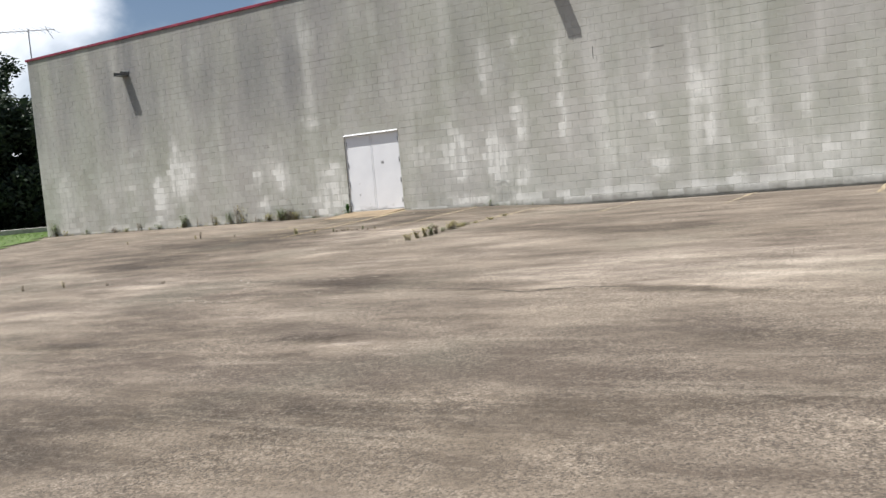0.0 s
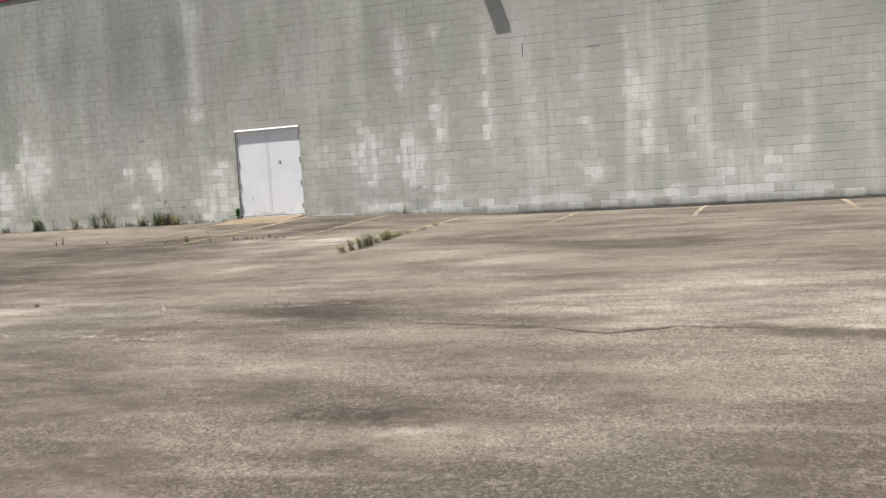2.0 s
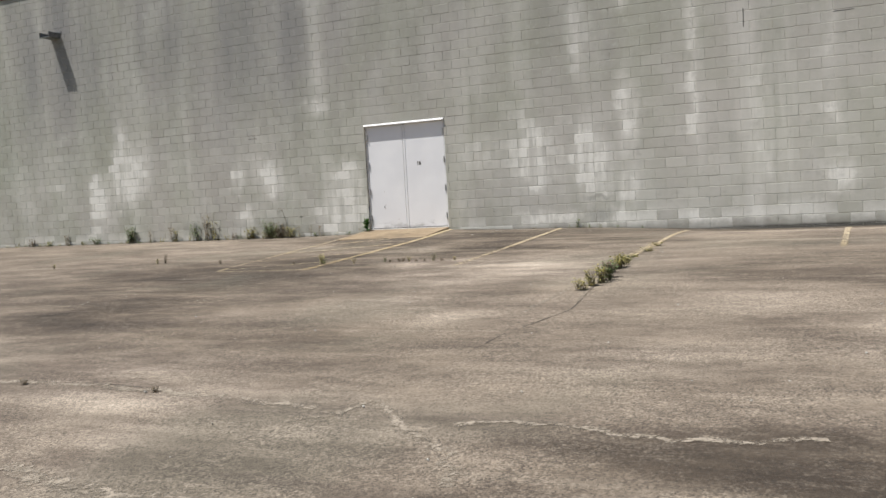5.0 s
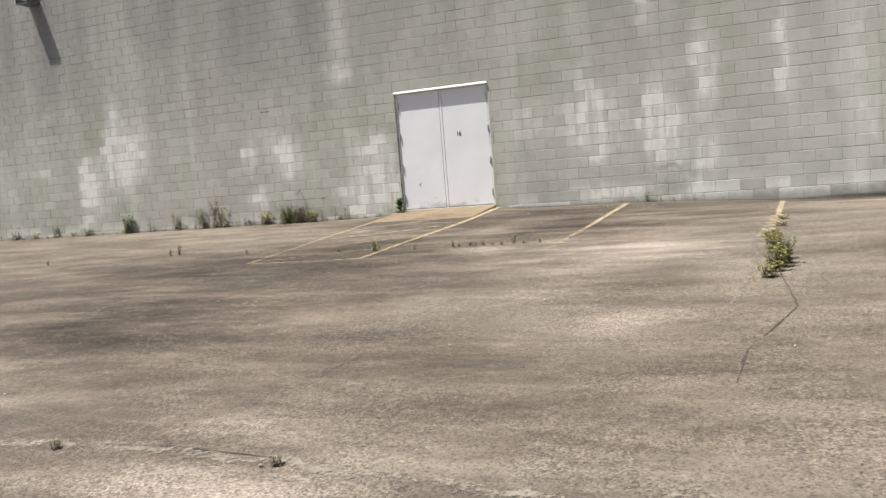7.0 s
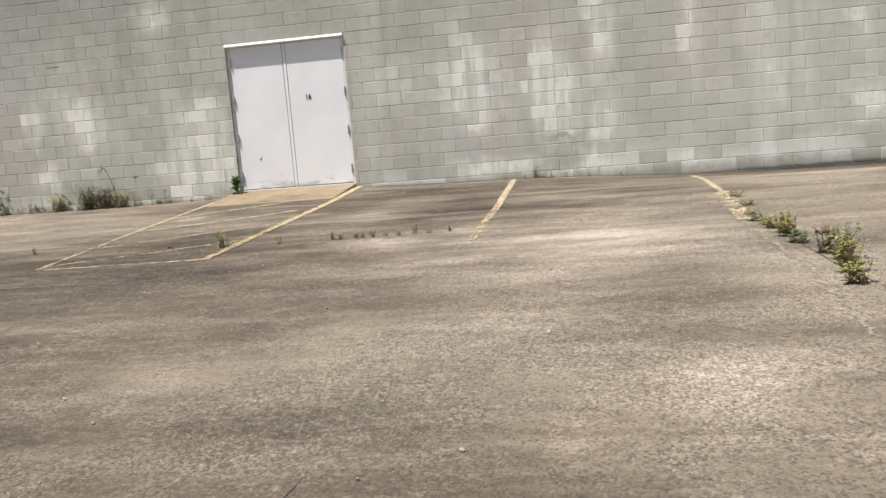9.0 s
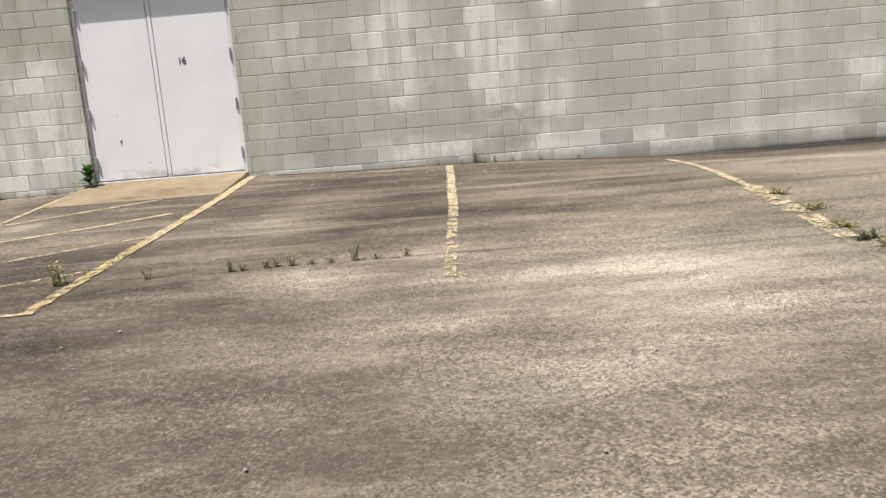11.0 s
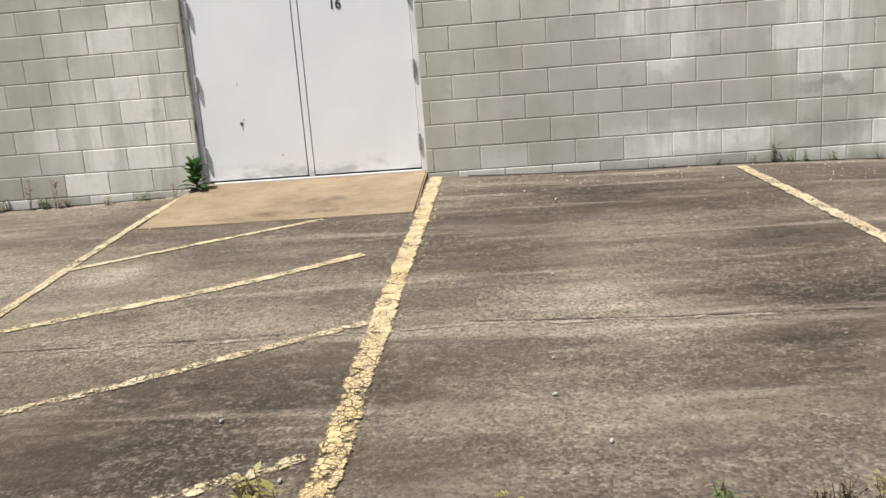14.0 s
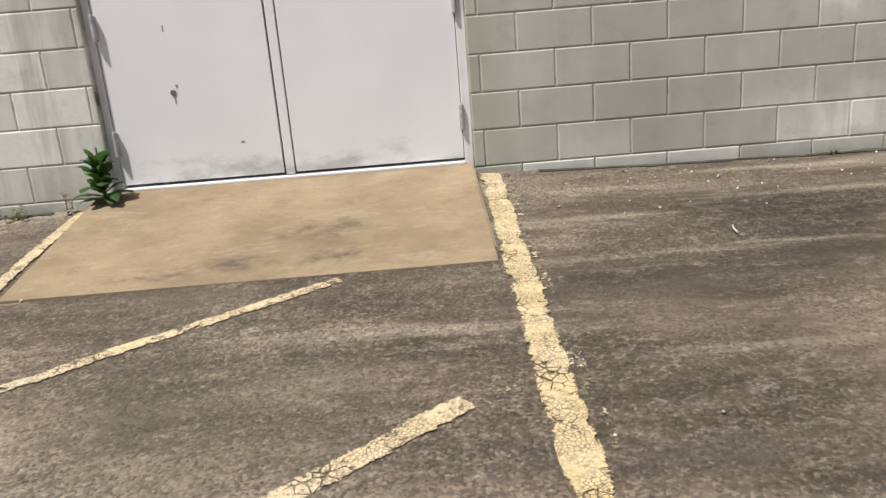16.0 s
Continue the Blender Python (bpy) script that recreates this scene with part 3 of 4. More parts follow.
M_DUST = dusty()
def seam():
    k = Mat("open_crack", 0.95)
    k.colour(k.mix(k.ramp(k.noise(15, 4), 0.3, 0.7), (0.045, 0.037, 0.03), (0.10, 0.082, 0.066)))
    k.cut(k.ramp(k.math("ADD", k.noise(2.6, 5, 0.7), k.math("ADD", k.math("MULTIPLY", k.noise(30, 3), 0.4), k.ramp(k.inner(), 0, 1, -0.14, 0.08))), 0.62, 0.80))
    return k.m


M_TAR = seam()
M_FOOT_STRIP = plain("dark_foot_strip", (0.05, 0.044, 0.036), 0.95, 0, 0.4, 9, 0.5)


# ---- building helpers ----
def finish(name, bm, material, smooth=False):
    me = bpy.data.meshes.new(name)
    bm.to_mesh(me)
    bm.free()
    me.materials.append(material)
    if smooth:
        for p in me.polygons:
            p.use_smooth = True
    return me


def part(name, bm, material, parent=None, label="", smooth=False):
    ob = new(name, finish(name, bm, material, smooth))
    if parent is not None:
        ob.parent = parent
    return tagged(ob, label)


def box(bm, x0, x1, y0, y1, z0, z1, bevel=0.0):
    r = bmesh.ops.create_cube(bm, size=1.0, matrix=Matrix.Translation(((x0 + x1) / 2, (y0 + y1) / 2, (z0 + z1) / 2)) @ Matrix.Diagonal((x1 - x0, y1 - y0, z1 - z0, 1)))
    if bevel:
        es = list({e for v in r["verts"] for e in v.link_edges})
        bmesh.ops.bevel(bm, geom=es, offset=bevel, segments=2, affect="EDGES", profile=0.5)
    return bm


def tube(bm, a, b, r0, r1=None, n=8):
    a, b = Vector(a), Vector(b)
    r1 = r0 if r1 is None else r1
    m = Matrix.Translation((a + b) / 2) @ (b - a).to_track_quat("Z", "Y").to_matrix().to_4x4()
    bmesh.ops.create_cone(bm, cap_ends=True, segments=n, radius1=r0, radius2=r1, depth=(b - a).length, matrix=m)
    return bm


def empty(name, x, y, z):
    e = new(name)
    e.empty_display_size = 0.1
    e.matrix_world = Matrix.Translation((x, y, z))
    return e


def clamp(v, a, b):
    return max(a, min(b, v))


def ground_z(x, y):
    d = clamp(-y, 0.0, 26.0)
    z = -0.10 - 0.046 * d + 0.0013 * clamp(x, -16, 18) * d
    s = clamp((x - 3.0) / 5.0, 0.0, 1.0)
    z -= 0.16 * s * s * (3 - 2 * s) * math.exp(-((d / 1.5) ** 2))
    return z + 0.07 * math.exp(-((d / 1.3) ** 2) - ((x - 0.1) / 1.5) ** 2)


# ---- ground ----
def steps(a, b, fine0, fine1, small, large):
    out, v = [], a
    while v < b:
        out.append(v)
        v += small if fine0 <= v < fine1 else large if min(abs(v - fine0), abs(v - fine1)) < 40 else large * 8
    return out + [b]


def lot_mesh(inside, material, name, lift=0.0):
    bm = bmesh.new()
    xs = steps(-420, 420, -20, 22, 0.4, 4)
    ys = steps(-420, 420, -26, 2, 0.4, 4)
    grid = {}
    for i in range(len(xs) - 1):
        for j in range(len(ys) - 1):
            cx, cy = (xs[i] + xs[i + 1]) / 2, (ys[j] + ys[j + 1]) / 2
            if not inside(cx, cy):
                continue
            vs = []
            for a, b in ((i, j), (i + 1, j), (i + 1, j + 1), (i, j + 1)):
                if (a, b) not in grid:
                    grid[a, b] = bm.verts.new((xs[a], ys[b], ground_z(xs[a], ys[b]) + lift))
                vs.append(grid[a, b])
            bm.faces.new(vs)
    return part(name, bm, material, smooth=True)


ground = lot_mesh(lambda x, y: True, M_ASPHALT, "ground")
tagged(ground, "weathered grey-brown asphalt lot with stains and loose grit", "ground", kind="structure")

# ---- block wall ----
WALL_L, WALL_R, WALL_TOP = -16.15, 40.0, 7.0
BX, BZ, X0, Z0 = 0.4064, 0.2032, 1.42, -0.016
DOOR_L, DOOR_R, DOOR_T = -1.06, 0.95, 2.422
BOND_BREAK, WEST_SHIFT, CONTROL_JOINT = -0.2, -0.08, X0 + 7 * BX
wall = empty("wall_north", 0, 0, 0)
tagged(wall, "painted concrete block warehouse wall, grey-green with washed-out streaks", "wall", kind="structure")
bm = bmesh.new()
box(bm, WALL_L, DOOR_L, 0.0048, 0.2, -0.8, WALL_TOP - 0.06)
box(bm, DOOR_R, WALL_R, 0.0048, 0.2, -0.8, WALL_TOP - 0.06)
box(bm, DOOR_L, DOOR_R, 0.0048, 0.2, DOOR_T, WALL_TOP - 0.06)
part("mortar_bed", bm, M_MORTAR, wall)


def block_shape(w, h):
    """Face, arrises and edges of one block about its lower left corner; front at y = 0."""
    g, e, c, dp = 0.002, 0.0068, 0.0038, 0.014
    v = [(g, dp, g), (w - g, dp, g), (w - g, dp, h - g), (g, dp, h - g)]
    v += [(g, c, g), (w - g, c, g), (w - g, c, h - g), (g, c, h - g)]
    v += [(g + e, 0, g + e), (w - g - e, 0, g + e), (w - g - e, 0, h - g - e), (g + e, 0, h - g - e)]
    f = [(8, 9, 10, 11)]
    for i in range(4):
        j = (i + 1) % 4
        f += [(i, j, 4 + j, 4 + i), (4 + i, 4 + j, 8 + j, 8 + i)]
    return v, f


block_meshes = {}


def block_mesh(w, h):
    key = (round(w, 3), round(h, 3))
    if key not in block_meshes:
        v, f = block_shape(*key)
        me = bpy.data.meshes.new("concrete_block")
        me.from_pydata(v, [], f)
        me.materials.append(M_BLOCK)
        block_meshes[key] = me
    return block_meshes[key]


rng = random.Random(4)
far_v, far_f = [], []
near_blocks = []
for k in range(-3, 35):
    z = Z0 + k * BZ
    h = min(BZ, WALL_TOP - 0.06 - z)
    shift = 0.0 if k % 2 == 0 else BX / 2
    edges = [WALL_L]
    i = math.floor((WALL_L - X0 - shift) / BX)
    while X0 + shift + i * BX < WALL_R:
        a = X0 + shift + i * BX
        a += WEST_SHIFT if a < BOND_BREAK else 0.0
        if a > WALL_L + 0.03:
            edges.append(a)
        i += 1
    edges = sorted({round(q, 4) for q in edges + [WALL_R, CONTROL_JOINT]})
    for a, b in zip(edges, edges[1:]):
        spans = [(a, b)]
        if z + h / 2 < DOOR_T:
            spans = [(a, min(b, DOOR_L)), (max(a, DOOR_R), b)]
        for s, e in spans:
            if e - s < 0.03:
                continue
            out = rng.uniform(-0.0012, 0.0012)
            if -2.6 < s < 5.3 and -0.25 < z < 2.35 and len(near_blocks) < 300:
                near_blocks.append((s, out, z, e - s, h))
            elif s < 24:
                v, f = block_shape(e - s, h)
                n0 = len(far_v)
                far_v += [(x + s, y + out, q + z) for x, y, q in v]
                far_f += [tuple(n0 + q for q in face) for face in f]
me = bpy.data.meshes.new("block_courses")
me.from_pydata(far_v, [], far_f)
me.materials.append(M_BLOCK)
far = new("block_courses", me)
far.parent = wall
tagged(far, kind="stuff")

# back parts of the building, closing it
for name, b in (("wall_west", (WALL_L, WALL_L + 0.2, 0.2, 30, -0.8, WALL_TOP - 0.06)), ("wall_east", (WALL_R - 0.2, WALL_R, 0.2, 30, -0.8, WALL_TOP - 0.06)),
                ("wall_south", (WALL_L, WALL_R, 30, 30.2, -0.8, WALL_TOP - 0.06))):
    tagged(part(name, box(bmesh.new(), *b), M_MORTAR), "plain painted block wall of the warehouse", "wall", kind="structure")
tagged(part("roof", box(bmesh.new(), WALL_L + 0.2, WALL_R - 0.2, 0.2, 30, WALL_TOP - 0.5, WALL_TOP - 0.3), M_ROOF), "flat grey warehouse roof", "roof", kind="structure")

bm = bmesh.new()
box(bm, WALL_L - 0.06, WALL_R, -0.04, 0.26, WALL_TOP - 0.06, WALL_TOP + 0.03, 0.008)
tagged(part("roof_trim", bm, M_RED), "dark red painted metal coping along the parapet", "coping", kind="structure")

# ---- the lot's markings and joints ----
def ribbon(name, pts, width, material, lift, ragged=0.0, seed=1, parent=None, label="", step=0.12):
    """A strip laid over the ground along a line of places."""
    r = random.Random(seed)
    bm = bmesh.new()
    inner = bm.verts.layers.float.new("inner")
    rows = []
    for (ax, ay), (bx, by) in zip(pts, pts[1:]):
        n = max(2, int(math.hypot(bx - ax, by - ay) / step))
        nx, ny = -(by - ay), bx - ax
        l = math.hypot(nx, ny)
        for i in range(n + 1):
            f = i / n
            w0, w1 = (width / 2 * (1 + ragged * r.uniform(-1, 1)) for _ in range(2))
            cx, cy = ax + (bx - ax) * f, ay + (by - ay) * f
            s = ragged * width * r.uniform(-0.6, 0.6)
            cx, cy = cx + nx / l * s, cy + ny / l * s
            p, q = (cx + nx / l * w0, cy + ny / l * w0), (cx - nx / l * w1, cy - ny / l * w1)
            rows.append([bm.verts.new((*c, ground_z(*c) + lift)) for c in (p, (cx, cy), q)])
            rows[-1][1][inner] = 1.0
    for a, b in zip(rows, rows[1:]):
        bm.faces.new((a[0], a[1], b[1], b[0]))
        bm.faces.new((a[1], a[2], b[2], b[1]))
    bm.normal_update()
    for f in bm.faces:
        if f.normal.z < 0:
            f.normal_flip()
    return part(name, bm, material, parent, label)


def bay_line(pts, label, width=0.115, seed=1, lift=0.0075, material=None):
    ob = ribbon("parking_line", pts, width, material or M_FADED, lift, 0.06, seed, step=0.05)
    return tagged(ob, label, "parking line", "painted lines of the parking bays", "structure")


WORN = "worn and cracked yellow parking line painted on the asphalt"
bay_line([(1.03, -0.05), (1.03, -3.0), (1.08, -5.93)], WORN, 0.115, 1, 0.009, M_YELLOW)
bay_line([(1.105, -0.3), (1.11, -3.0), (1.15, -5.6)], "pale ghost of an older line beside the yellow one", 0.07, 18, 0.005, M_GHOST)
bay_line([(-1.21, -0.1), (-1.2, -1.0), (-1.15, -2.0), (-1.0, -3.5), (-0.85, -4.7), (-0.7, -5.88)], WORN, 0.075, 2)
bay_line([(-0.68, -5.9), (1.03, -5.9)], WORN, 0.07, 3, 0.006)
HATCH = "worn yellow hatching stripe in front of the double door"
for i, pts in enumerate(([(-0.72, -5.74), (-0.26, -5.49), (0.32, -5.21), (0.97, -4.83)], [(-0.83, -4.71), (-0.01, -4.25), (0.97, -3.62)], [(-0.97, -3.5), (-0.15, -3.06), (0.29, -2.77), (0.76, -2.39)], [(-1.1, -2.33), (-0.43, -1.86), (0.31, -1.40)])):
    bay_line(pts, HATCH, (0.07, 0.075, 0.095, 0.07)[i], 5 + i, 0.006)
bay_line([(0.76, -2.39), (0.97, -2.24)], "scuffed grey end of a hatching stripe", 0.10, 17, 0.005, M_GHOST)
bay_line([(3.55, -0.2), (3.61, -3.5), (3.6, -5.85)], WORN, 0.10, 11)
bay_line([(6.17, -0.6), (6.12, -3.6)], WORN, 0.09, 12)
bay_line([(6.12, -3.6), (6.05, -4.6), (5.98, -5.7)], WORN, 0.19, 19)
bay_line([(8.9, -0.6), (8.68, -4.9)], WORN, 0.10, 13)
bay_line([(11.45, -0.6), (11.25, -4.9)], WORN, 0.11, 14)
bay_line([(14.0, -0.6), (13.85, -4.9)], WORN, 0.11, 15)


def crack(pts, width, material, label, seed):
    ob = ribbon("crack", pts, width, material, 0.004, 0.35, seed, step=0.09)
    return tagged(ob, label, "crack", "cracks in the asphalt", "structure")


DUSTY = "dusty pale crack in the asphalt"
crack([(3.2, -13.6), (4.88, -13.92), (6.0, -14.02), (6.78, -14.14), (7.3, -14.23)], 0.28, M_DUST, DUSTY, 21)
crack([(7.7, -14.6), (7.95, -14.05), (8.1, -13.86), (8.41, -13.68), (9.2, -13.75), (10.6, -13.9)], 0.07, M_DUST, DUSTY, 22)
crack([(5.59, -12.85), (5.81, -12.71), (5.9, -12.42), (6.43, -12.93), (6.72, -13.2), (6.9, -13.6)], 0.16, M_DUST, DUSTY, 23)
crack([(6.57, -12.75), (7.0, -12.7), (7.46, -12.8), (7.92, -12.85), (8.39, -12.73)], 0.15, M_DUST, DUSTY, 40)
crack([(0.4, -12.65), (1.7, -12.4), (2.67, -12.3), (3.46, -12.3), (4.11, -12.38), (4.77, -12.46), (5.6, -12.6)], 0.2, M_DUST, "gritty pale seam across the open lot", 41)
crack([(0.4, -12.6), (1.7, -12.35), (3.46, -12.26), (4.77, -12.42)], 0.014, M_TAR, "open seam with weeds in it across the lot", 42)
crack([(9.4, -13.75), (9.95, -13.85), (10.7, -14.08), (11.03, -14.25), (11.53, -14.06), (12.8, -14.3)], 0.05, M_TAR, "dark open seam in the asphalt", 43)
crack([(8.99, -9.86), (8.91, -10.7), (8.87, -11.11)], 0.013, M_TAR, "fine open crack in the asphalt", 44)
crack([(3.66, -10.35), (3.63, -10.65), (3.57, -11.01), (3.64, -11.19)], 0.008, M_TAR, "fine open crack in the asphalt", 45)
crack([(-0.4, -3.77), (0.5, -3.76), (1.44, -3.71), (2.23, -3.77), (2.7, -3.8)], 0.07, M_DUST, "crumbled pale edge of the crack", 46)
crack([(1.2, -5.28), (1.9, -5.26), (2.5, -5.25), (3.4, -5.2)], 0.06, M_DUST, "crumbled pale edge of the crack", 47)
crack([(-6, -3.9), (-2, -3.75), (-0.3, -3.73), (0.32, -3.72), (1.44, -3.67), (2.23, -3.75), (3.6, -3.8), (5.9, -3.7)], 0.02, M_TAR, "open crack across the parking bays", 24)
crack([(-14, -5.0), (-6, -5.1), (-1.4, -5.0), (0.9, -5.14), (2.1, -5.24), (3.4, -5.2), (6.0, -5.3)], 0.018, M_TAR, "open seam with weeds in it across the lot", 25)
crack([(6.07, -3.9), (6.1, -6.2), (6.14, -7.7), (6.29, -9.37), (6.15, -10.0), (6.02, -10.51), (5.99, -11.16)], 0.02, M_TAR, "weedy seam between two asphalt pours", 26)
crack([(5.95, -4.2), (5.92, -6.2), (5.98, -7.6), (5.85, -9.5)], 0.10, M_DUST, "pale dusty edge of the asphalt seam", 27)
# wider dark strip along the wall foot, east of x = 5
base_strip = ribbon("foot_strip", [(5.0, -0.05), (12, -0.06), (24, -0.06)], 0.13, M_FOOT_STRIP, 0.005, 0.3, 31)
tagged(base_strip, "dark strip along the foot of the wall", "soil", kind="structure")
for i, (a, b) in enumerate((((1.3, -0.03), (5.0, -0.03)), ((-15.8, -0.03), (-1.4, -0.03)))):
    tagged(ribbon("foot_strip", [a, b], 0.045, M_FOOT_STRIP, 0.005, 0.6, 33 + i), "thin dark soil along the foot of the wall", "soil", kind="structure")

# sloping concrete slab before the door
bm = bmesh.new()
lo = -1.34
top = [(-1.155, 0.05, 0.004), (0.945, 0.05, 0.004), (0.965, lo, -0.136), (-1.11, lo, -0.136)]
vs = [bm.verts.new(p) for p in top] + [bm.verts.new((x, y, -0.4)) for x, y, z in top]
bm.faces.new((vs[3], vs[2], vs[1], vs[0]))
for i in range(4):
    j = (i + 1) % 4
    bm.faces.new((vs[i], vs[j], vs[4 + j], vs[4 + i]))
bmesh.ops.recalc_face_normals(bm, faces=bm.faces)
bmesh.ops.bevel(bm, geom=[e for e in bm.edges if all(v in vs[:4] for v in e.verts)], offset=0.012, segments=2, affect="EDGES")
tagged(part("concrete_apron", bm, M_APRON), "tan concrete apron slab sloping down from the double door", "slab", kind="structure")

# ---- double door ----
FACE = 0.05
M_HINGE = plain("hinge_paint", (0.42, 0.42, 0.42), 0.5, 0.2, 0.2, 30)
door = empty("door_1", -0.045, FACE, 0)
tagged(door, "closed white steel double door in a white metal frame, numbered 16", "door", kind="structure")


def door_part(name, bm, material, label="", parent=None):
    ob = part(name, bm, material, None, label)
    ob.parent = parent or door
    ob.matrix_parent_inverse = Matrix() if parent else Matrix.Translation((0.045, -FACE, 0))
    return ob


def jamb(x0, x1):
    return box(bmesh.new(), x0, x1, 0.038, 0.12, -0.02, DOOR_T - 0.06, 0.004)


door_part("door_frame", box(bmesh.new(), DOOR_L, DOOR_L + 0.042, 0.047, 0.12, -0.02, DOOR_T - 0.06, 0.003), M_FRAME)
door_part("door_frame", jamb(DOOR_R - 0.05, DOOR_R), M_FRAME)
door_part("door_frame", box(bmesh.new(), DOOR_L, DOOR_R, 0.03, 0.12, DOOR_T - 0.06, DOOR_T - 0.001, 0.004), M_FRAME)
cap = bmesh.new()
xa, xb = DOOR_L + 0.003, DOOR_R - 0.003
prof = [(0.028, DOOR_T - 0.004), (-0.012, DOOR_T - 0.006), (-0.042, DOOR_T - 0.04), (-0.042, DOOR_T - 0.05), (0.028, DOOR_T - 0.05)]
ends = [[cap.verts.new((x, y, z)) for y, z in prof] for x in (xa, xb)]
for k in range(5):
    cap.faces.new((ends[0][k], ends[1][k], ends[1][(k + 1) % 5], ends[0][(k + 1) % 5]))
for e in ends:
    cap.faces.new(e)
bmesh.ops.recalc_face_normals(cap, faces=cap.faces)
door_part("drip_cap", cap, M_FRAME, "bright white sloped metal drip cap")
L0, L1, R0, R1 = DOOR_L + 0.046, -0.104, -0.047, DOOR_R - 0.054
leaf_l = door_part("door_leaf", box(bmesh.new(), L0, L1 - 0.011, FACE, FACE + 0.045, 0.032, DOOR_T - 0.064, 0.003), M_DOOR)
leaf_r = door_part("door_leaf", box(bmesh.new(), R0, R1, FACE, FACE + 0.045, 0.032, DOOR_T - 0.064, 0.003), M_DOOR)
door_part("astragal", box(bmesh.new(), L1, R0 - 0.007, FACE - 0.004, FACE + 0.05, 0.02, DOOR_T - 0.066, 0.004), M_DOOR, "flat white meeting strip")
door_part("threshold", box(bmesh.new(), DOOR_L + 0.05, DOOR_R - 0.05, FACE - 0.03, 0.12, 0.0, 0.016, 0.004), M_FRAME, "pale metal threshold")
door_part("backing", box(bmesh.new(), DOOR_L + 0.05, DOOR_R - 0.05, 0.1, 0.12, 0.016, DOOR_T - 0.06), M_BLACK)
for side, x in ((-1, DOOR_L + 0.05), (1, DOOR_R - 0.052)):
    for z in (0.2, 0.82, 1.44, 2.06):
        bm = bmesh.new()
        tube(bm, (x, FACE - 0.026, z), (x, FACE - 0.026, z + 0.13), 0.011, n=10)
        tube(bm, (x, FACE - 0.026, z - 0.012), (x, FACE - 0.026, z), 0.006, 0.010, n=10)
        tube(bm, (x, FACE - 0.026, z + 0.13), (x, FACE - 0.026, z + 0.142), 0.010, 0.006, n=10)
        box(bm, x - 0.012, x + 0.012, FACE - 0.026, FACE - 0.001, z, z + 0.13)
        door_part("hinge", bm, M_HINGE, "grey painted hinge with dark knuckle", leaf_l if side < 0 else leaf_r)
hole = bmesh.new()
tube(hole, (-0.655, FACE - 0.004, 0.52), (-0.655, FACE + 0.004, 0.52), 0.016, n=14)
door_part("lock_plug", hole, M_STEEL, "grey plug where a lock was", leaf_l)
for x, z, w, h in ((-0.632, 0.555, 0.012, 0.016), (-0.65, 0.485, 0.007, 0.05), (-0.655, 0.86, 0.006, 0.03), (-0.32, 0.225, 0.02, 0.008)):
    door_part("scuff", box(bmesh.new(), x - w / 2, x + w / 2, FACE - 0.0015, FACE + 0.002, z - h / 2, z + h / 2), plain("rust_mark", (0.32, 0.24, 0.18), 0.8), "small rusty scratch", leaf_l)
number = bpy.data.curves.new("door_number", "FONT")
number.body, number.size, number.extrude, number.align_x, number.align_y = "16", 0.125, 0.0015, "CENTER", "CENTER"
number.offset = 0.0015
tmp = new("door_number", number)
dg = bpy.context.evaluated_depsgraph_get()
num_mesh = bpy.data.meshes.new_from_object(tmp.evaluated_get(dg))
bpy.data.objects.remove(tmp)
num_mesh.materials.clear()
num_mesh.materials.append(M_BLACK)
num = new("door_number", num_mesh)
num.parent = leaf_r
num.matrix_basis = pose(0.27, FACE - 0.003, 1.463, 90, 0, 0) @ Matrix.Diagonal((0.85, 1, 1, 1))
tagged(num, "black stick-on numerals 16")


# ---- roof drains and antenna ----
def scupper(x, z, label):
    e = empty("roof_scupper", x, 0, z)
    w, p, t = 0.18, 0.38, 0.008
    for name, b in (("spout_floor", (-w, w, -p, 0.02, -0.008, 0)), ("spout_side", (-w, -w + t, -p, 0.02, 0, 0.13)), ("spout_side", (w - t, w, -p, 0.02, 0, 0.13)),
                    ("spout_lip", (-w - 0.01, w + 0.01, -p - 0.006, -p + 0.012, -0.02, 0.0)), ("wall_flange", (-w - 0.05, w + 0.05, -0.012, -0.002, 0.13, 0.18))):
        part(name, box(bmesh.new(), *b, 0.002), M_STEEL, e)
    return tagged(e, label, "scupper", "roof drain spouts")


scupper(-10.58, 5.60, "dark sheet metal roof drain spout jutting from the block wall")
scupper(6.29, 5.66, "dark sheet metal roof drain spout jutting from the block wall")

ant = empty("roof_antenna", -16.0, 0.12, 6.7)
tagged(ant, "old rooftop television antenna on a thin mast", "antenna")
part("mast", tube(bmesh.new(), (0, 0, 0), (0, 0, 1.55), 0.022), M_ALU, ant)
axis = Vector((0.86, 0.5, 0)).normalized()
across = Vector((-axis.y, axis.x, 0))
part("boom", tube(bmesh.new(), -axis * 1.25 + Vector((0, 0, 1.5)), axis * 1.05 + Vector((0, 0, 1.45)), 0.016), M_ALU, ant)
for i in range(9):
    c = axis * (-1.2 + i * 0.27) + Vector((0, 0, 1.5 - 0.006 * i))
    l = 0.28 + 0.06 * i
    part("element", tube(bmesh.new(), c - across * l, c + across * l, 0.007, n=6), M_ALU, ant)
part("reflector", tube(bmesh.new(), axis * 0.7 + Vector((0, 0, 1.55)), axis * 0.95 + Vector((0, 0, 1.1)), 0.012), M_ALU, ant)


